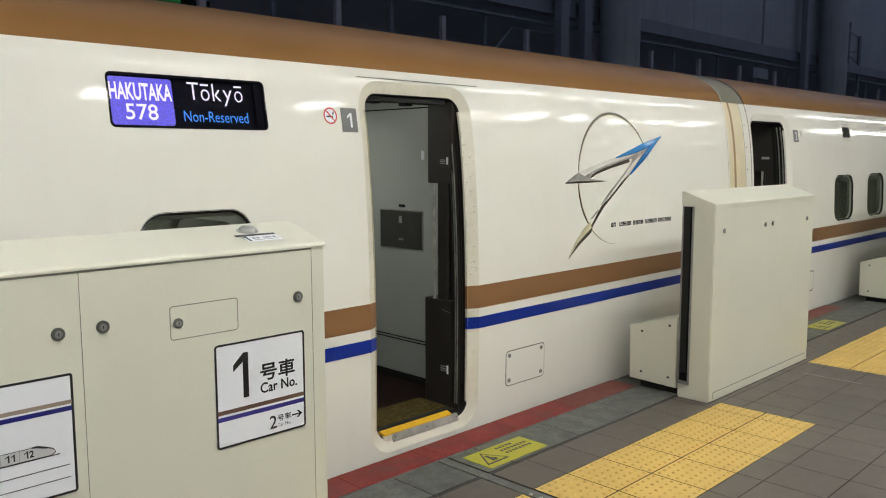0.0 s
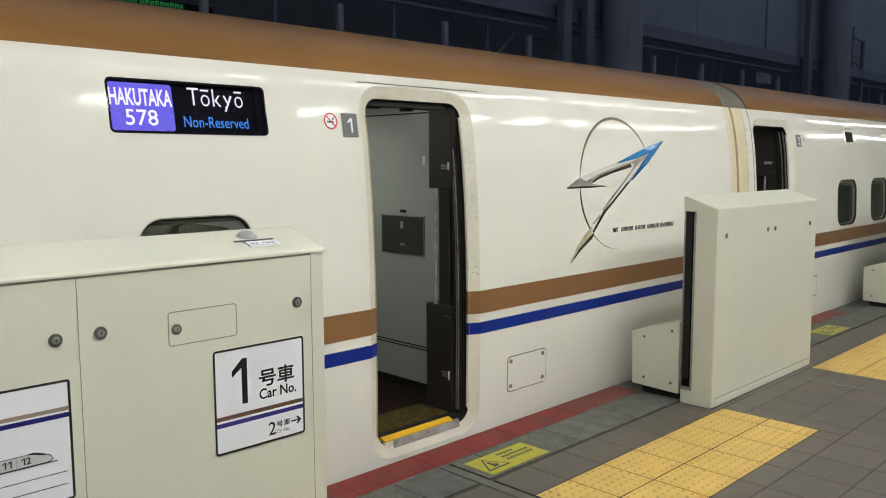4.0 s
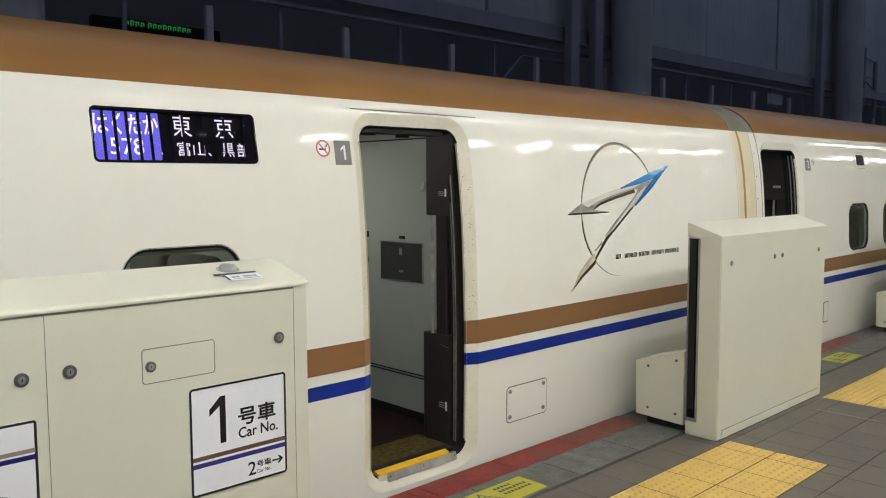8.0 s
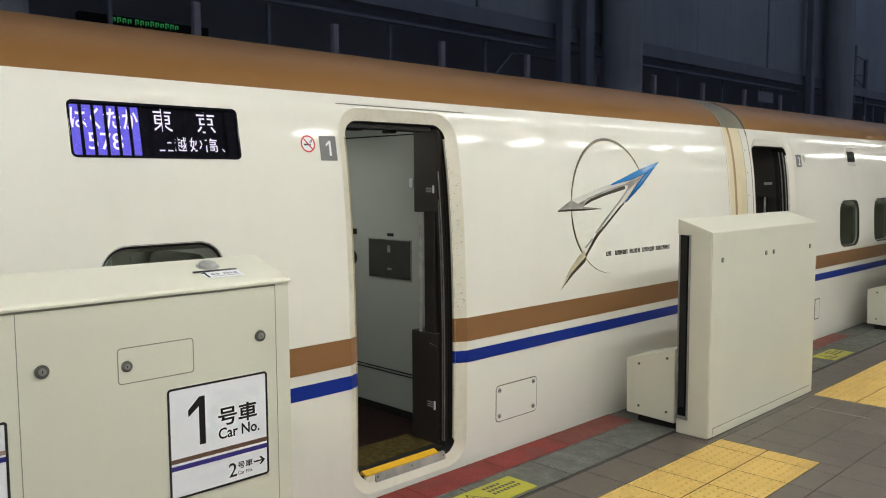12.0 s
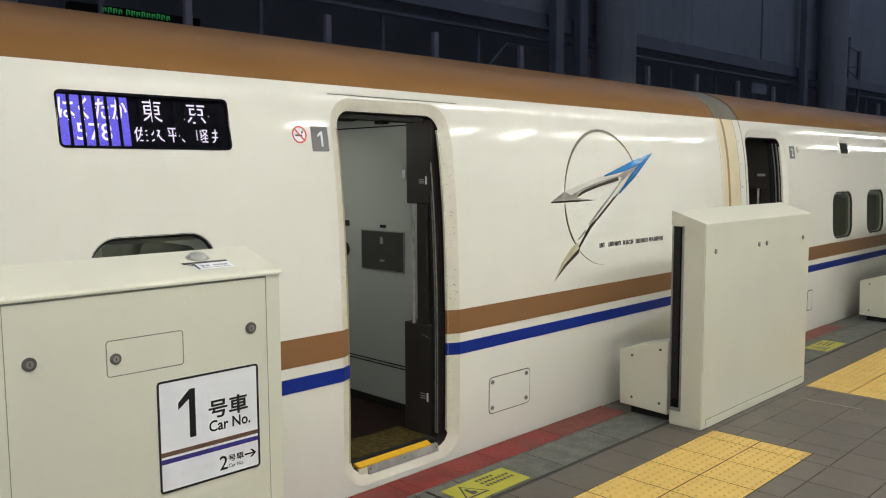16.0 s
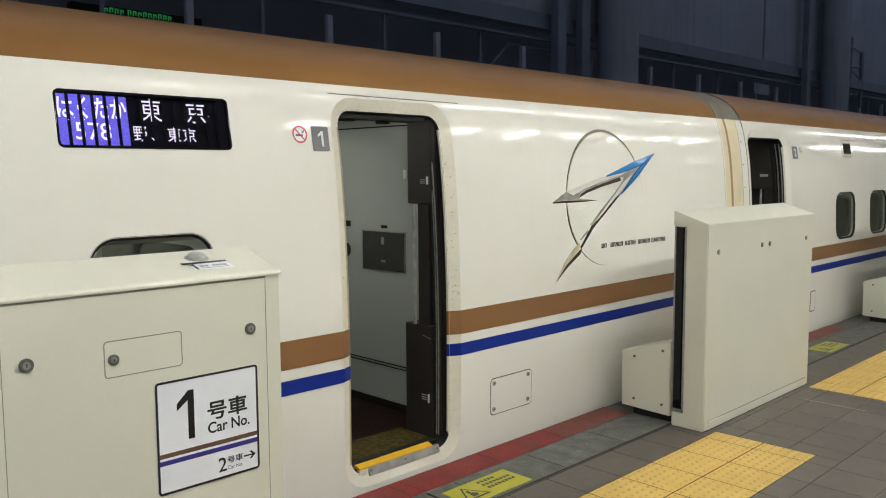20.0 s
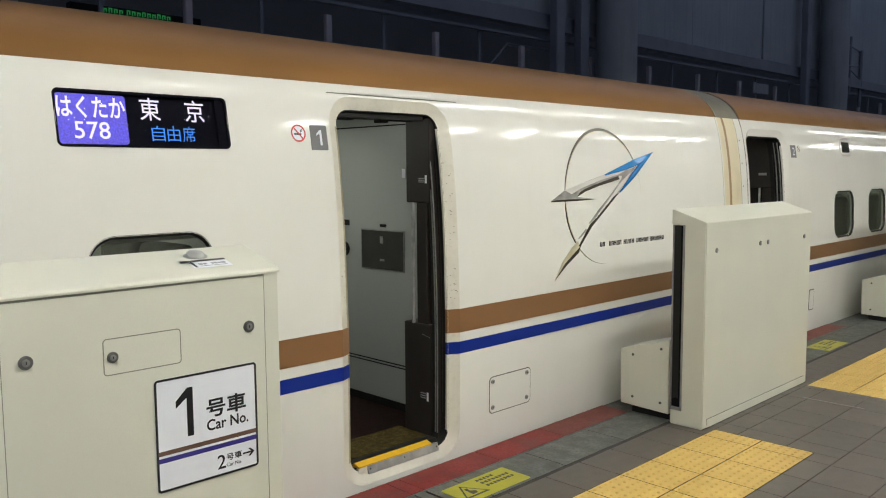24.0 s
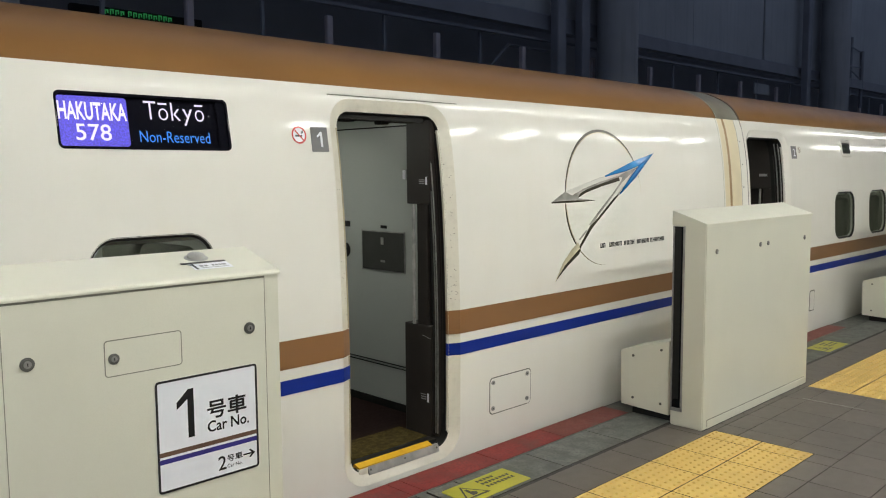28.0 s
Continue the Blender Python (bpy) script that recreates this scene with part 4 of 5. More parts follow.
part("screen", flat(-0.01, DW + 0.01, -0.01, DH + 0.01, -0.022), SCREEN, display, "matt black screen")
lpo, lpi = round_loop(-0.004, DW + 0.004, -0.004, DH + 0.004, 0.024), round_loop(0.006, DW - 0.006, 0.006, DH - 0.006, 0.016)
part("bezel", loft([[(u, v, 0.0005) for u, v in lpo], [(u, v, 0.003) for u, v in lpo], [(u, v, 0.001) for u, v in lpi], [(u, v, -0.021) for u, v in lpi]]), SCREEN, display, "black bezel", True)
gl = part("cover_glass", flat(0.008, DW - 0.008, 0.008, DH - 0.008, -0.001, 0.014), GLASS, display, "clear cover glass")
gl.visible_shadow = False


def leaf(label):
    ob = new("message_leaf")
    ob.parent = display
    ob["label"] = label
    return ob


def line(bm, x, y, z, mat, parent, name="lettering"):
    return part(name, moved(bm, Matrix.Translation((x, y, z))), mat, parent)


BX0, BX1, BY0, BY1 = 0.008, 0.286, 0.010, DH - 0.012
TEXT_X = 0.292


def japanese_lines(parent, bold):
    line(text_mesh("\u306f\u304f\u305f\u304b", 0.272, 0.090, bold=0.018), 0.010, 0.114, -0.0095, LED_WHITE, parent)
    line(text_mesh("578", 0.141, 0.070, bold=0.006), 0.070, 0.031, -0.0095, LED_WHITE, parent)
    for ch, xx in (("\u6771", 0.343), ("\u4eac", 0.545)):
        line(text_mesh(ch, 0.090, 0.097, bold=bold), xx, 0.114, -0.0095, LED_WHITE, parent)


english = leaf("lit English message, blue service block and white place name")
part("service_block", flat(BX0, BX1, BY0, BY1, -0.0105, 0.014), LED_BLUE, english, "glowing blue-violet block")
line(text_mesh("HAKUTAKA", 0.272, 0.074, bold=0.024), 0.010, 0.115, -0.0095, LED_WHITE, english)
line(text_mesh("578", 0.141, 0.068, bold=0.008), 0.070, 0.032, -0.0095, LED_WHITE, english)
for ch, xx, w, y, h in (("T", 0.358, 0.054, 0.128, 0.078), ("o", 0.420, 0.043, 0.126, 0.052), ("k", 0.477, 0.042, 0.127, 0.078), ("y", 0.530, 0.046, 0.106, 0.073), ("o", 0.587, 0.043, 0.126, 0.052)):
    line(text_mesh(ch, w, h, bold=-0.006 if ch != "o" else -0.010), xx, y, -0.0095, LED_WHITE, english)
    if ch == "o":
        line(flat(xx + 0.002, xx + w - 0.002, 0.193, 0.201, 0.0, 0.001), 0, 0, -0.0095, LED_WHITE, english)
line(text_mesh("Non-Reserved", 0.318, 0.048, bold=-0.004), 0.328, 0.030, -0.0095, LED_CYAN, english)
japanese = leaf("lit Japanese message, blue service block and white place name")
part("service_block", flat(BX0, BX1, BY0, BY1, -0.0105, 0.014), LED_BLUE, japanese, "glowing blue-violet block")
japanese_lines(japanese, 0.004)
for ch, xx in (("\u81ea", 0.385), ("\u7531", 0.454), ("\u5e2d", 0.523)):
    line(text_mesh(ch, 0.058, 0.066, bold=-0.004), xx, 0.027, -0.0095, LED_CYAN, japanese)
stops = leaf("lit Japanese message with running list of stops, columns unlit")
part("service_block", flat(BX0, BX1, BY0, BY1, -0.0105, 0.004), LED_BLUE, stops, "glowing blue-violet block")
japanese_lines(stops, 0.0)
COL = 0.0492
# black bars laid over the glowing letters, for columns dark in the diode scan
for k in range(14):
    xx = BX0 + 0.035 + COL * k
    part("unlit_column", flat(xx, xx + (0.0135 if k < 6 else 0.012), BY0 - 0.002, BY1 + 0.002, -0.0085, 0.001), SCREEN, stops)
STOPS = "\u505c\u8eca\u99c5\uff1a\u65b0\u9ad8\u5ca1\u3001\u5bcc\u5c71\u3001\u9ed2\u90e8\u5b87\u5948\u6708\u6e29\u6cc9\u3001\u7cf8\u9b5a\u5ddd\u3001\u4e0a\u8d8a\u5999\u9ad8\u3001\u98ef\u5c71\u3001\u9577\u91ce\u3001\u4e0a\u7530\u3001\u4f50\u4e45\u5e73\u3001\u8efd\u4e95\u6ca2\u3001\u9ad8\u5d0e\u3001\u5927\u5bae\u3001\u4e0a\u91ce\u3001\u6771\u4eac"
PITCH, RATE = 0.0730, 3.73
FIRST = 54 - RATE * 20.0 - (0.448 - TEXT_X) / PITCH
part("right_margin", flat(0.690, DW - 0.006, 0.006, DH - 0.006, -0.0075, 0.002), SCREEN, display)
signs = []
for i, ch in enumerate(STOPS):
    if ch == "\u3001":
        bm = text_mesh(ch, 0.016, 0.016)
    elif ch == "\uff1a":
        bm = text_mesh(ch, 0.010, 0.036)
        bm.transform(Matrix.Translation((0.025, 0.010, 0)))
    else:
        bm = text_mesh(ch, 0.060, 0.062, bold=0.004)
    signs.append((i, part("running_sign", bm, LED_WHITE, display)))


# ---- platform gates ----
def gate_section(y0=0.052, top=1.31, rise=0.075):
    return [(y0, 0.0), (y0, top), (y0 + 0.226, top + rise), (y0 + 0.228, 0.0)]


def gate_body(x0, x1, y0, parent, top=1.31, rise=0.075):
    sec = gate_section(y0, top, rise)
    bm = loft([[(x, y, z) for y, z in sec] for x in (x0, x1)], caps=True)
    bmesh.ops.bevel(bm, geom=[e for e in bm.edges if e.calc_length() > 0.1], offset=0.006, segments=2, affect="EDGES")
    return part("casing", bm, GATE, parent, "cream painted steel casing")


def lock(x, y, z, r, parent):
    d = part("lock", rod((x, y, z), (x, y - 0.004, z), r, 20), LOCK, parent, "dark steel lock", True)
    part("lock_ring", rod((x, y - 0.004, z), (x, y - 0.0055, z), r * 0.80, 20), LOCK, d)
    part("lock_core", rod((x, y - 0.0055, z), (x, y - 0.0075, z), r * 0.55, 16), DULL, d)
    part("keyhole", box(x - r * 0.06, x + r * 0.06, y - 0.0080, y - 0.0075, z - r * 0.24, z + r * 0.24), GAP, d)
    return d


def frame_line(x0, x1, z0, z1, y, w, r, depth=0.002):
    """A thin raised or printed outline on a face that looks at the platform."""
    a, b = round_loop(x0, x1, z0, z1, r, 5), round_loop(x0 + w, x1 - w, z0 + w, z1 - w, max(0.001, r - w), 5)
    return loft([[(u, y, v) for u, v in a], [(u, y - depth, v) for u, v in a], [(u, y - depth, v) for u, v in b], [(u, y, v) for u, v in b]])


def sheet(x0, x1, z0, z1, y, r=0.002, t=0.001):
    return prism(round_loop(x0, x1, z0, z1, r, 4), lambda u, v, d: (u, y + d, v), t)


def slot_end(x, y0, parent, top):
    """The gate's mouth: a tall dark slot framed in the narrow end."""
    # no hollow here: a flat plate carries the slot's shade in its colour
    part("slot", box(x - 0.004, x + 0.0005, y0 + 0.152, y0 + 0.216, 0.118, top - 0.016), GAP, parent, "near-black plate for the shade inside the gate slot")
    part("slot_brush", box(x - 0.0055, x - 0.0045, y0 + 0.168, y0 + 0.212, 0.150, top - 0.02), RUBBER, parent)
    part("slot_stop", rod((x - 0.004, y0 + 0.184, 0.150), (x - 0.007, y0 + 0.184, 0.150), 0.030, 16), GAP, parent)
    part("slot_frame", box(x - 0.010, x + 0.0005, y0 + 0.144, y0 + 0.153, 0.100, top - 0.014), DULL, parent)
    part("slot_frame", box(x - 0.010, x + 0.0005, y0 + 0.215, y0 + 0.224, 0.100, top - 0.014), DULL, parent)
    part("slot_sill", box(x - 0.010, x + 0.0005, y0 + 0.144, y0 + 0.224, 0.098, 0.120), DULL, parent)


def gate_lid(x0, x1, y0, parent, top):
    """A folded lid, a little proud of the casing all round, with its closed triangular end."""
    sec = [(y0 - 0.004, top - 0.012), (y0 - 0.004, top + 0.004), (y0 - 0.001, top + 0.008), (y0 + 0.228, top + 0.085), (y0 + 0.232, top + 0.080), (y0 + 0.232, top - 0.008)]
    bm = loft([[(x, y, z) for y, z in sec] for x in (x0, x1)], caps=True)
    return part("lid", bm, GATE, parent, "folded sloping lid")


def gap_plate(x):
    """The low guard between a gate and the platform edge."""
    p = thing("gap_guard", "low cream guard plate beside the platform edge", "guard", (x, 0, 0), "guard plates")
    lp = [(0.300, 0.050), (0.300, 0.545), (0.668, 0.435), (0.662, 0.062)]
    bm = prism(lp, lambda u, v, d: (d, u, v), 0.30)
    bmesh.ops.bevel(bm, geom=list(bm.edges), offset=0.003, segments=2, affect="EDGES")
    part("plate", bm, GATE, p)
    for yy, zz in ((0.568, 0.409), (0.356, 0.477), (0.568, 0.120), (0.358, 0.116)):
        part("bolt", rod((0.002, yy, zz), (-0.005, yy, zz), 0.009, 10), SEAM, p)
    part("foot", box(0.05, 0.25, 0.30, 0.60, 0.0, 0.07), RUBBER, p)
    return p


GY, GT = 0.052, 1.312
box_1 = thing("platform_gate_box", "tall cream steel gate box with a sloping top on the platform", "gate box", (0, 0, 0), "gate boxes")
gate_body(0.092, 1.745, GY, box_1, GT)
gate_lid(0.086, 1.751, GY, box_1, GT)
slot_end(0.092, GY, box_1, GT)
part("kick_strip", box(0.150, 1.690, GY - 0.004, GY - 0.0005, 0.006, 0.058, 0.001, 1), GATE_EDGE, box_1)
part("kick_line", box(0.150, 1.690, GY - 0.0015, GY - 0.0005, 0.058, 0.063), FINE, box_1)
part("edge_line", box(0.148, 0.151, GY - 0.0008, GY + 0.001, 0.02, 0.063), FINE, box_1)
# thin black slab standing in for the shadow under the box
part("base_shadow_gap", box(0.100, 1.740, GY - 0.001, GY + 0.22, -0.002, 0.006), RUBBER, box_1)
for xx, zz in ((0.229, 1.138), (0.860, 1.142), (0.982, 1.142), (1.616, 1.143)):
    lock(xx, GY, zz, 0.0165, box_1)
gap_plate(0.105)

# further gate boxes down the platform
box_2 = thing("platform_gate_box", "cream steel gate box further along the platform", "gate box", (0, 0, 0), "gate boxes")
gate_body(4.80, 8.0, GY, box_2, GT)
gate_lid(4.794, 8.006, GY, box_2, GT)
slot_end(4.80, GY, box_2, GT)
for xx in (4.96, 6.3, 7.85):
    lock(xx, GY, 1.14, 0.018, box_2)
gap_plate(4.83)

# the near gate box with the signs
CY0, CT = 0.035, 1.315
box_0 = thing("platform_gate_box", "long cream steel gate box carrying car number signs", "gate box", (0, 0, 0), "gate boxes")
gate_body(-6.6, -3.028, CY0, box_0, CT - 0.006, 0.062)
lid_section = [(CY0 - 0.005, CT - 0.011), (CY0 - 0.005, CT - 0.004), (CY0 - 0.001, CT + 0.003), (CY0 + 0.006, CT + 0.0065), (CY0 + 0.230, CT + 0.070), (CY0 + 0.230, CT + 0.040)]
part("lid", loft([[(x, y, z) for y, z in lid_section] for x in (-6.6, -3.025)], caps=True), GATE, box_0, "sloping lid with a folded front edge")
part("lid_line", box(-6.6, -3.086, CY0 - 0.0012, CY0 + 0.001, CT - 0.019, CT - 0.0125), FINE, box_0)
part("edge_line", box(-3.0875, -3.0860, CY0 - 0.001, CY0 + 0.001, 0.02, CT - 0.013), FINE, box_0)
part("door_line", box(-3.9220, -3.9200, CY0 - 0.001, CY0 + 0.001, 0.02, CT - 0.02), FINE, box_0)
hatch = part("hatch", box(-3.640, -3.3985, CY0 - 0.0005, CY0 + 0.001, 1.0485, 1.155, 0.0002, 1), GATE, box_0, "small locked hatch")
part("hatch_joint", frame_line(-3.6430, -3.3955, 1.0455, 1.1580, CY0, 0.0032, 0.012, 0.0008), FINE, hatch)
lock(-3.615, CY0 - 0.0005, 1.100, 0.017, box_0)
for xx, zz in ((-3.987, 1.123), (-3.857, 1.125), (-3.150, 1.129)):
    lock(xx, CY0, zz, 0.020, box_0)
slope = 0.0635 / 0.224


def on_lid(x, v, up=0.0):
    return (x, CY0 + v, CT + 0.004 + v * slope + up)


part("lid_knob", loft([[(-3.252 + 0.038 * s * math.cos(radians(a)), CY0 + 0.160 + 0.028 * s * math.sin(radians(a)), CT + 0.004 + 0.160 * slope + h + 0.028 * s * math.sin(radians(a)) * slope) for a in range(0, 360, 15)]
                        for s, h in ((1.12, 0.0), (1.12, 0.002), (0.85, 0.003), (0.82, 0.011), (0.66, 0.016), (0.3, 0.018))], caps=True), STEEL, box_0, "steel dome on the lid", True)
def lid_patch(name, x0, x1, v0, v1, up, mat, parent, label=""):
    return part(name, prism([(x0, v0), (x1, v0), (x1, v1), (x0, v1)], lambda u, v, d: on_lid(u, v, up - d), 0.0006), mat, parent, label)


lab = lid_patch("lid_label", -3.312, -3.172, 0.050, 0.100, 0.0050, PAPER, box_0, "white label with black bar")
lid_patch("label_bar", -3.335, -3.172, 0.101, 0.114, 0.0056, PRINT, lab)
lid_patch("label_bar", -3.305, -3.297, 0.054, 0.098, 0.0056, PRINT, lab)
lid_patch("label_bar", -3.312, -3.297, 0.088, 0.094, 0.0058, PRINT, lab)
for x0, x1 in ((-3.283, -3.270), (-3.266, -3.254), (-3.238, -3.230), (-3.227, -3.216), (-3.213, -3.205), (-3.201, -3.186)):
    lid_patch("label_bar", x0, x1, 0.072, 0.084, 0.0056, PRINT_GREY, lab)
lid_patch("label_bar", -3.285, -3.184, 0.060, 0.063, 0.0056, PRINT_GREY, lab)

# car number sign
SX0, SX1, SZ0, SZ1 = -3.492, -3.128, 0.640, 1.004
YS = CY0 - 0.003
sign = thing("car_number_sign", "white car number one sign with copper and violet bands", "sign")
part("face", sheet(SX0, SX1, SZ0, SZ1, YS, 0.013, 0.002), PAPER, sign)
part("border", frame_line(SX0, SX1, SZ0, SZ1, YS, 0.0075, 0.013, 0.0006), PRINT, sign)


def sign_text(body, x, z, w, h, parent, mat=None, bold=0.0, y=None):
    return part("lettering", on_wall(text_mesh(body, w, h, bold=bold), x, (YS if y is None else y) - 0.0012, z), mat or PRINT, parent)


part("lettering", prism([(-3.430 + 0.0715 * u, 0.803 + 0.160 * v) for u, v in FIGURE_ONE], lambda u, v, d: (u, YS - 0.0012 + d, v), 0.0006), PRINT, sign)
sign_text("\u53f7\u8eca", -3.318, 0.846, 0.146, 0.064, sign, bold=0.022)
sign_text("Car No.", -3.318, 0.803, 0.154, 0.038, sign, bold=0.018)
part("copper_band", sheet(SX0 + 0.006, SX1 - 0.006, 0.7585, 0.773, YS - 0.0008, 0.001, 0.0008), SIGN_BROWN, sign)
part("violet_band", sheet(SX0 + 0.006, SX1 - 0.006, 0.735, 0.7505, YS - 0.0008, 0.001, 0.0008), SIGN_BLUE, sign)
sign_text("2", -3.284, 0.664, 0.030, 0.048, sign, bold=0.008)
sign_text("\u53f7\u8eca", -3.251, 0.686, 0.058, 0.024, sign, bold=0.012)
sign_text("Car No.", -3.251, 0.666, 0.057, 0.0125, sign)
arrow = [(-3.189, 0.693), (-3.189, 0.698), (-3.157, 0.698), (-3.167, 0.708), (-3.161, 0.710), (-3.144, 0.6955), (-3.161, 0.681), (-3.167, 0.683), (-3.157, 0.693)]
part("arrow", prism(arrow, lambda u, v, d: (u, YS - 0.0012 + d, v), 0.0006), PRINT, sign)

# train layout sign
MX0, MX1 = -4.620, -3.954
plan = thing("train_layout_sign", "white sign with a line drawing of the train's carriages", "sign")
part("face", sheet(MX0, MX1, SZ0, SZ1, YS, 0.010, 0.002), PAPER, plan)
part("border", frame_line(MX0, MX1, SZ0, SZ1, YS, 0.0075, 0.010, 0.0006), PRINT, plan)
part("copper_band", sheet(MX0 + 0.006, MX1 - 0.006, 0.912, 0.924, YS - 0.0008, 0.001, 0.0008), TAN_PRINT, plan)
part("blue_band", sheet(MX0 + 0.006, MX1 - 0.006, 0.892, 0.906, YS - 0.0008, 0.001, 0.0008), NAVY, plan)
body_line = [(-4.59, 0.770), (-4.59, 0.806), (-4.088, 0.806), (-4.068, 0.808), (-4.041, 0.799), (-4.018, 0.790), (-4.011, 0.777), (-4.023, 0.770)]
part("train_drawing", prism(body_line, lambda u, v, d: (u, YS - 0.0010 + d, v), 0.0006), PRINT, plan, "line drawing of a train")
inner = [(u + (0.0018 if u < -4.5 else -0.0022 if u > -4.045 else 0), v + (0.0018 if v < 0.78 else -0.0018)) for u, v in body_line]
part("train_body", prism(inner, lambda u, v, d: (u, YS - 0.0016 + d, v), 0.0006), PALE, plan)
part("train_roof", prism([(-4.081, 0.804), (-4.063, 0.8085), (-4.039, 0.800), (-4.019, 0.791), (-4.043, 0.795), (-4.065, 0.802)], lambda u, v, d: (u, YS - 0.0024 + d, v), 0.0006), PRINT, plan)
part("track_line", sheet(-4.60, -4.001, 0.7675, 0.7700, YS - 0.0014, 0.0004, 0.0008), PRINT, plan)
for k, s in enumerate(("12", "11", "10", "9", "8", "7", "6")):
    xa = -4.100 - 0.050 * k
    for ch in s:
        if ch == "1":
            part("lettering", prism([(xa + 0.013 * u, 0.778 + 0.021 * v) for u, v in FIGURE_ONE], lambda u, v, d: (u, YS - 0.0022 + d, v), 0.0006), PRINT, plan)
        else:
            sign_text(ch, xa, 0.778, 0.0125, 0.021, plan, y=YS - 0.0012, bold=0.03)
        xa += 0.0145
    part("carriage_line", sheet(-4.1125 - 0.050 * k, -4.1110 - 0.050 * k, 0.771, 0.805, YS - 0.0022, 0.0002, 0.0006), PRINT_GREY, plan)
for zz in (0.728, 0.690):
    part("rule", sheet(MX0 + 0.03, MX1 - 0.02, zz, zz + 0.0022, YS - 0.0008, 0.0004, 0.0008), PRINT, plan)

# ---- floor ----
PX = 0.31
X0 = -0.285
JOINT_X0, JOINT_X1 = -1.885, -1.800


def slab_mesh(name, w, d, mat, h=0.012, bev=0.0012):
    bm = bmesh.new()
    t, b = [], []
    for z, k in ((0.0, bev), (-bev, 0.0), (-h, 0.0)):
        b.append([bm.verts.new((sx * (w / 2 - k), sy * (d / 2 - k), z)) for sx, sy in ((-1, -1), (1, -1), (1, 1), (-1, 1))])
    bm.faces.new(b[0])
    for p, q in zip(b, b[1:]):
        for i in range(4):
            j = (i + 1) % 4
            bm.faces.new((p[i], q[i], q[j], p[j])).material_index = 1 if q is b[2] else 0
    bmesh.ops.recalc_face_normals(bm, faces=bm.faces)
    me = bpy.data.meshes.new(name)
    bm.to_mesh(me)
    bm.free()
    me.materials.append(mat)
    me.materials.append(GROUT)
    return me


def studded_mesh(w, d):
    me = slab_mesh("tactile_tile", w, d, TACTILE, 0.012, 0.001)
    me.materials.append(STUD)
    bm = bmesh.new()
    bm.from_mesh(me)
    flat_faces = set(bm.faces)
    nx, ny = max(1, round(w / 0.052)), max(1, round(d / 0.052))
    for i in range(nx):
        for j in range(ny):
            bmesh.ops.create_cone(bm, cap_ends=True, segments=8, radius1=0.0108, radius2=0.006, depth=0.0080,
                                  matrix=Matrix.Translation((-w / 2 + w * (i + 0.5) / nx, -d / 2 + d * (j + 0.5) / ny, 0.003)))
    for f in bm.faces:
        if f not in flat_faces:
            f.material_index = 2
    bm.to_mesh(me)
    bm.free()
    return me


MESHES = {}


def piece(name, x0, x1, y0, y1, mat, gap=0.005, parent=None, studs=False, z=0.0):
    key = (name, round(x1 - x0, 4), round(y1 - y0, 4))
    if key not in MESHES:
        w, d = x1 - x0 - gap, y1 - y0 - gap
        MESHES[key] = studded_mesh(w, d) if studs else slab_mesh(name, w, d, mat)
    ob = new(name, MESHES[key])
    ob.parent = parent
    ob.location = ((x0 + x1) / 2, (y0 + y1) / 2, z)
    return ob


def tactile_run(xa, xb):
    cuts = [xa] + [X0 + PX * k for k in range(-30, 40) if xa + 0.01 < X0 + PX * k < xb - 0.01] + [xb]
    for a, b in zip(cuts, cuts[1:]):
        for ya, yb in ((-0.302, 0.008), (-0.612, -0.302)):
            piece("tactile_tile", a, b, ya, yb, TACTILE, 0.007, platform, True)


RUNS = ((JOINT_X0 - 4 * PX, JOINT_X0), (JOINT_X1, 0.172), (1.658, 4.85))
for a, b in RUNS:
    tactile_run(a, b)

# grey tiles: rows by rows, cut round the tactile runs
rows_y = [(0.008, 0.278), (-0.142, 0.008)] + [(-0.142 - 0.306 * (k + 1), -0.142 - 0.306 * k) for k in range(0, 9)]
grid_x = [X0 + PX * k for k in range(-5, 18)]


def lay(xa, xb, ya, yb):
    spans = [(xa, xb, ya, yb)]
    for ra, rb in RUNS:
        out = []
        for a, b, c, d in spans:
            if b <= ra + 0.001 or a >= rb - 0.001 or d <= -0.611 or c >= 0.007:
                out.append((a, b, c, d))
                continue
            if a < ra - 0.02:
                out.append((a, ra, c, d))
            if b > rb + 0.02:
                out.append((rb, b, c, d))
            lo, hi = max(a, ra), min(b, rb)
            if c < -0.632:
                out.append((lo, hi, c, -0.612))
        spans = out
    for a, b, c, d in spans:
        piece("floor_tile", a, b, c, d, TILE, 0.0042, platform)


for ya, yb in rows_y:
    for a, b in zip(grid_x, grid_x[1:]):
        if a < JOINT_X1:
            a = JOINT_X1
        if b - a < 0.02:
            continue
        lay(a, b, ya, yb)

# the rest of the floor, far from the camera's view
def many(name, spans, mat):
    bm = bmesh.new()
    for a, b, c, d in spans:
        vs = [bm.verts.new(p) for p in ((a + 0.003, c + 0.003, 0), (b - 0.003, c + 0.003, 0), (b - 0.003, d - 0.003, 0), (a + 0.003, d - 0.003, 0))]
        lo = [bm.verts.new((v.co.x, v.co.y, -0.0105)) for v in vs]
        bm.faces.new(vs)
        for i in range(4):
            j = (i + 1) % 4
            bm.faces.new((vs[i], lo[i], lo[j], vs[j]))
    ob = part(name, bm, mat, platform)
    ob["kind"] = "stuff"
    return ob


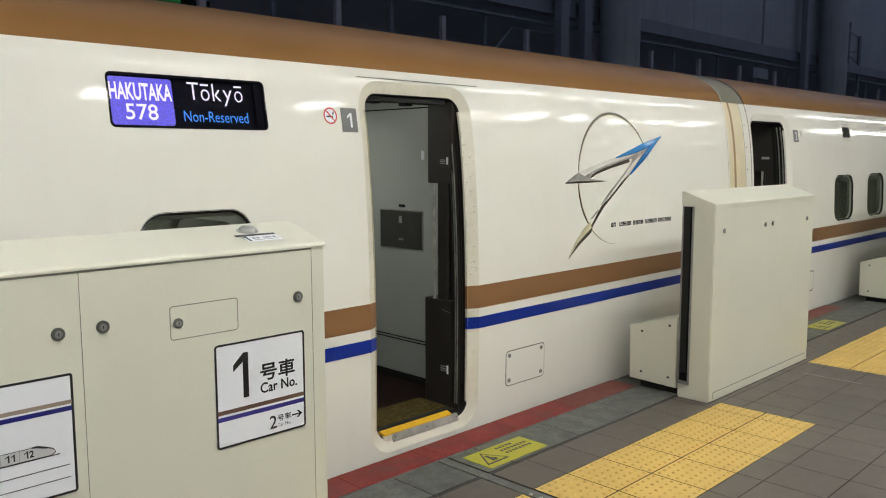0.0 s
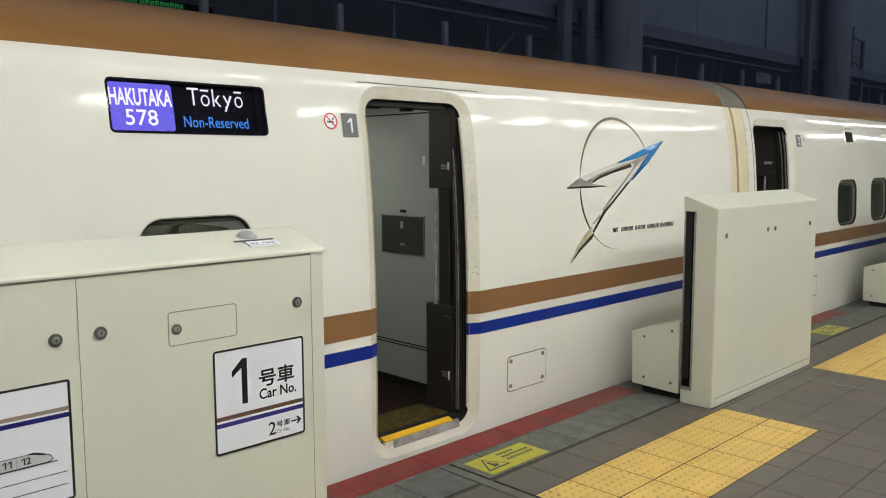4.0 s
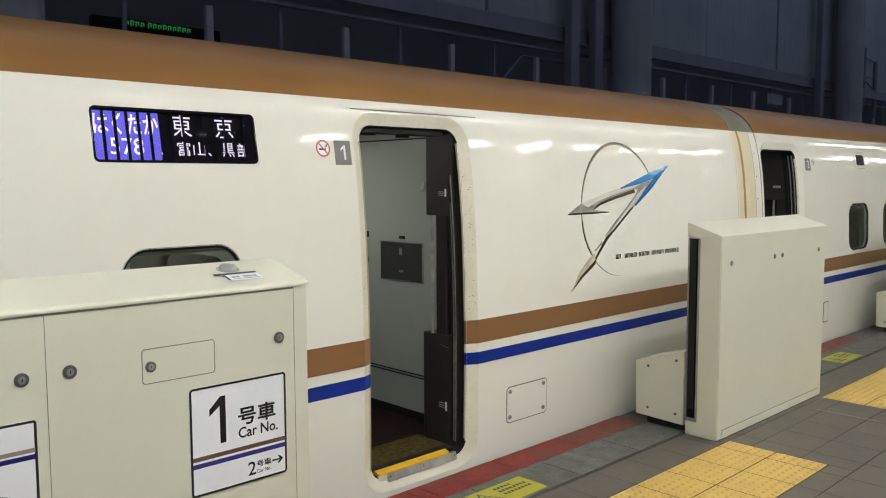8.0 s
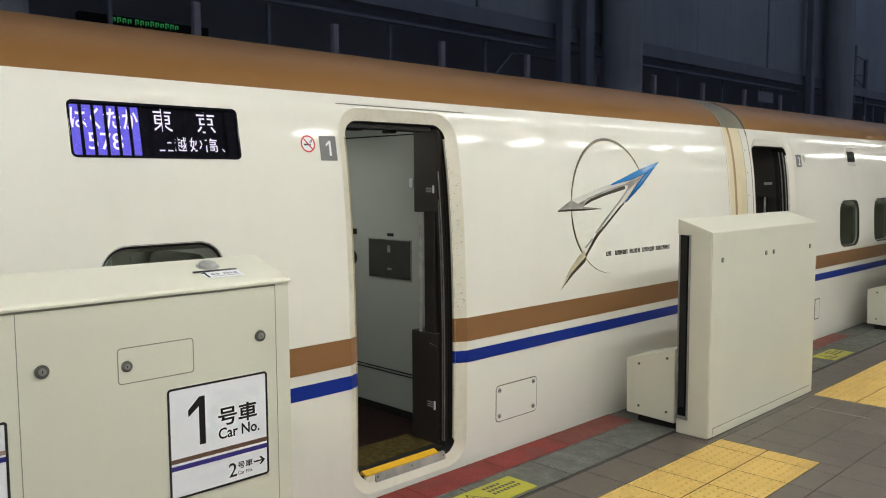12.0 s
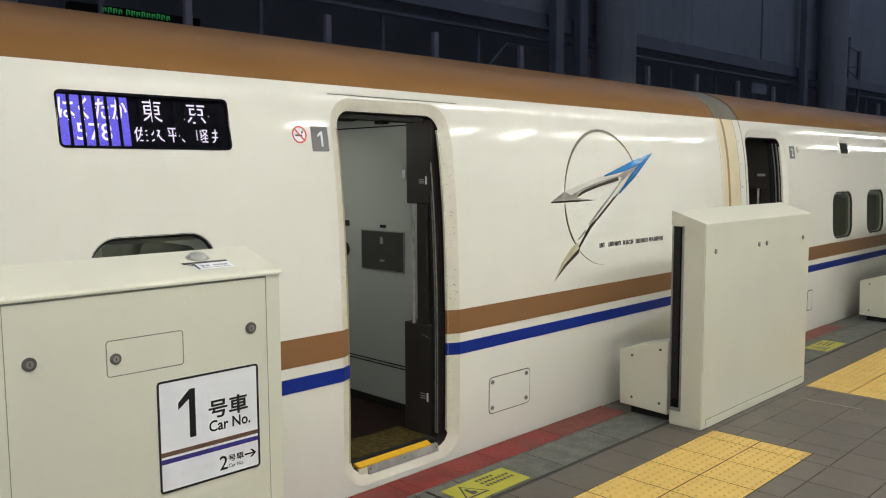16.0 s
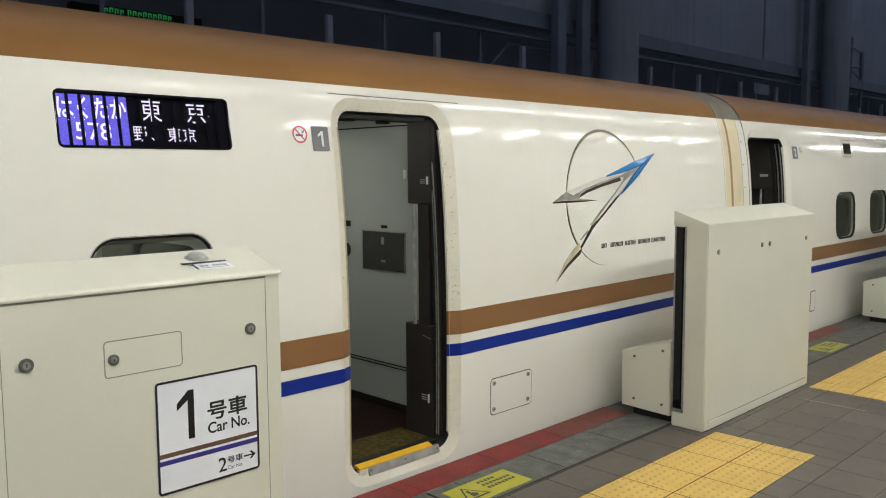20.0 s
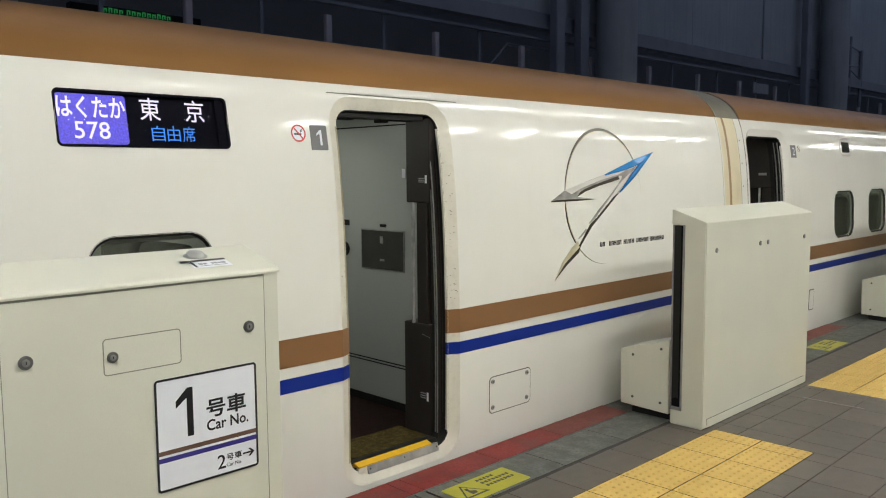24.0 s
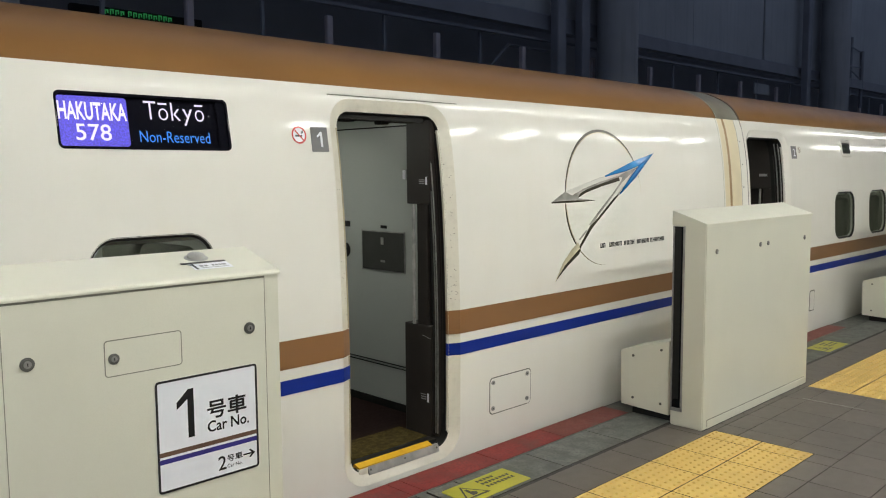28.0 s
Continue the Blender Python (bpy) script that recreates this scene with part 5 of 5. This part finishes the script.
rest = []
deep_rows = [(0.008, 0.278), (-0.142, 0.008)] + [(-0.142 - 0.306 * (k + 1), -0.142 - 0.306 * k) for k in range(0, 28)]
for i, (c, d) in enumerate(deep_rows):
    for k in range(45):
        if k < 4 and 0.007 > c and d > -0.611:
            if c < -0.632:
                rest.append((JOINT_X0 - PX * (k + 1), JOINT_X0 - PX * k, c, -0.612))
            continue
        rest.append((JOINT_X0 - PX * (k + 1), JOINT_X0 - PX * k, c, d))
    for k in range(-5, 140):
        a = X0 + PX * k
        if a >= grid_x[-1] - 0.01 or (i >= len(rows_y) and a > JOINT_X1 - 0.05):
            rest.append((max(a, JOINT_X1), a + PX, c, d))
many("floor_tiles", rest, TILE)

# expansion joint across the platform
part("joint_cover", box(JOINT_X0 + 0.012, JOINT_X1 - 0.012, -6, EDGE_Y - 0.185, -0.009, -0.001, 0.001, 1), EDGE, platform, "dull joint cover strip")
for yy in (-0.026, -0.087, -0.149):
    part("joint_screw", rod((-1.862, yy, -0.001), (-1.862, yy, 0.003), 0.009, 12), STEEL, platform)
part("pale_joint_filler", box(1.296, 1.304, -0.520, -0.100, -0.004, 0.0006), DULL, platform, "pale filler in a floor joint")

# edge slabs and the red strip
ex = [-6.4 + 0.6 * k for k in range(60)]
for a, b in zip(ex, ex[1:]):
    if b <= -2.6 or a > 9:
        continue
    if a < JOINT_X0 < b or a < JOINT_X1 < b:
        if JOINT_X0 - a > 0.03:
            piece("edge_slab", a, JOINT_X0, 0.302, 0.600, EDGE, 0.006, platform)
        if b - JOINT_X1 > 0.03:
            piece("edge_slab", JOINT_X1, b, 0.302, 0.600, EDGE, 0.006, platform)
        continue
    piece("edge_slab", a, b, 0.302, 0.600, EDGE, 0.006, platform)
part("edge_channel", box(-16, 45, 0.280, 0.301, -0.01, -0.0025), DRAIN, platform, "narrow drain channel")
part("edge_coping", box(-16, 45, 0.602, EDGE_Y - 0.001, -0.02, -0.0005, 0.004, 1), EDGE, platform, "coping along the platform edge")
for a, b in ((-8.0, -2.40), (-2.40, JOINT_X0), (JOINT_X0, JOINT_X1), (JOINT_X1, -1.20), (-1.196, -0.60), (-0.596, 0.12), (3.0, 3.6), (3.604, 4.3)):
    bm = prism([(a, 0.612 if a < 0 else 0.64), (b - 0.004, 0.612 if a < 0 else 0.64), (b - 0.004, EDGE_Y - 0.003), (a, EDGE_Y - 0.003)], lambda u, v, d: (u, v, 0.0032 - d), 0.004)
    part("red_strip", bm, RED_WORN if a > -0.6 else RED, platform, "worn red coating at the platform edge")


def warning_sheet(x0, x1, y0, y1):
    w = thing("warning_sheet", "yellow caution sheet with a black triangle on the platform floor", "warning sign", ((x0 + x1) / 2, (y0 + y1) / 2, 0.0), "floor warning sheets")
    hx, hy = (x1 - x0) / 2, (y1 - y0) / 2
    part("sheet", prism(round_loop(-hx, hx, -hy, hy, 0.008, 3), lambda u, v, d: (u, v, 0.0035 - d), 0.0032), YELLOW, w)
    cx = -hx + 0.105
    tri = lambda s: [(cx - 0.088 * s, -0.062 * s - 0.005), (cx + 0.088 * s, -0.062 * s - 0.005), (cx, 0.085 * s - 0.005)]
    part("triangle", prism(tri(1), lambda u, v, d: (u, v, 0.0042 - d), 0.0006), PRINT, w)
    part("triangle_face", prism(tri(0.78), lambda u, v, d: (u, v, 0.0047 - d), 0.0004), YELLOW, w)
    part("pictogram", prism([(cx - 0.02, -0.045), (cx + 0.018, -0.045), (cx + 0.03, -0.02), (cx + 0.005, 0.0), (cx + 0.01, 0.03), (cx - 0.012, 0.03), (cx - 0.014, 0.0)], lambda u, v, d: (u, v, 0.0052 - d), 0.0004), PRINT, w)
    for r, n in ((0.055, 5), (0.015, 8), (-0.025, 8)):
        for k in range(n):
            xa = -0.015 + 0.0275 * k
            part("lettering_bar", prism([(xa, r), (xa + 0.019, r), (xa + 0.019, r + 0.022), (xa, r + 0.022)], lambda u, v, d: (u, v, 0.0042 - d), 0.0005), PRINT, w)
    return w


ws = warning_sheet(-1.755, -1.278, 0.325, 0.535)
copy_thing(ws, Matrix.Translation((3.22, 0.43, 0.0)))

# a green running-text board far behind the tracks
board = thing("far_display_board", "dark display board with green diode text beyond the tracks", "display", (0.33, 8.35, 3.650))
part("casing", box(-0.9, 0.9, 0, 0.12, -0.2, 0.16, 0.01, 1), RUBBER, board)
for k in range(13):
    xa, h = -0.48 + 0.070 * k + (0.03 if k > 3 else 0.0), 0.006 * ((k * 5) % 3)
    part("diode_bar", box(xa, xa + 0.046, -0.012, -0.002, 0.116 + h, 0.130 + h), GREEN, board)
    part("diode_bar", box(xa, xa + 0.012, -0.012, -0.002, 0.070, 0.116 + h), GREEN, board)
    part("diode_bar", box(xa + 0.034, xa + 0.046, -0.012, -0.002, 0.085, 0.116 + h), GREEN, board)


# ---- what moves ----
def motions():
    shown, away = Matrix.Identity(4), Matrix.Translation((-0.80, 0, 0))
    t = 1 / 30
    # the three messages slide in and out behind the car's side
    walk(english, [(0, shown), (4.4, shown), (4.4 + t, away), (26.2, away), (26.2 + t, shown), (28, shown)])
    walk(stops, [(0, away), (4.4, away), (4.4 + t, shown), (22.3, shown), (22.3 + t, away), (28, away)])
    walk(japanese, [(0, away), (22.3, away), (22.3 + t, shown), (26.2, shown), (26.2 + t, away), (28, away)])
    # the list of stops runs from right to left, sign by sign
    for i, ob in signs:
        def at(s):
            return TEXT_X + (i - FIRST - RATE * s) * PITCH
        t0 = (i - FIRST - (DW + 0.01 - TEXT_X) / PITCH) / RATE
        t1 = (i - FIRST - (0.19 - TEXT_X) / PITCH) / RATE
        rows = [(0, at(t0 - 0.1)), (t0 - 0.4, at(t0 - 0.1)), (t0, at(t0)), (t0 + 0.3, at(t0 + 0.3)), ((t0 + t1) / 2, at((t0 + t1) / 2)),
                (t1 - 0.3, at(t1 - 0.3)), (t1, at(t1)), (t1 + 0.4, at(t1 + 0.1)), (28, at(t1 + 0.1))]
        walk(ob, [(s, Matrix.Translation((x, 0.031, -0.014))) for s, x in rows])


motions()
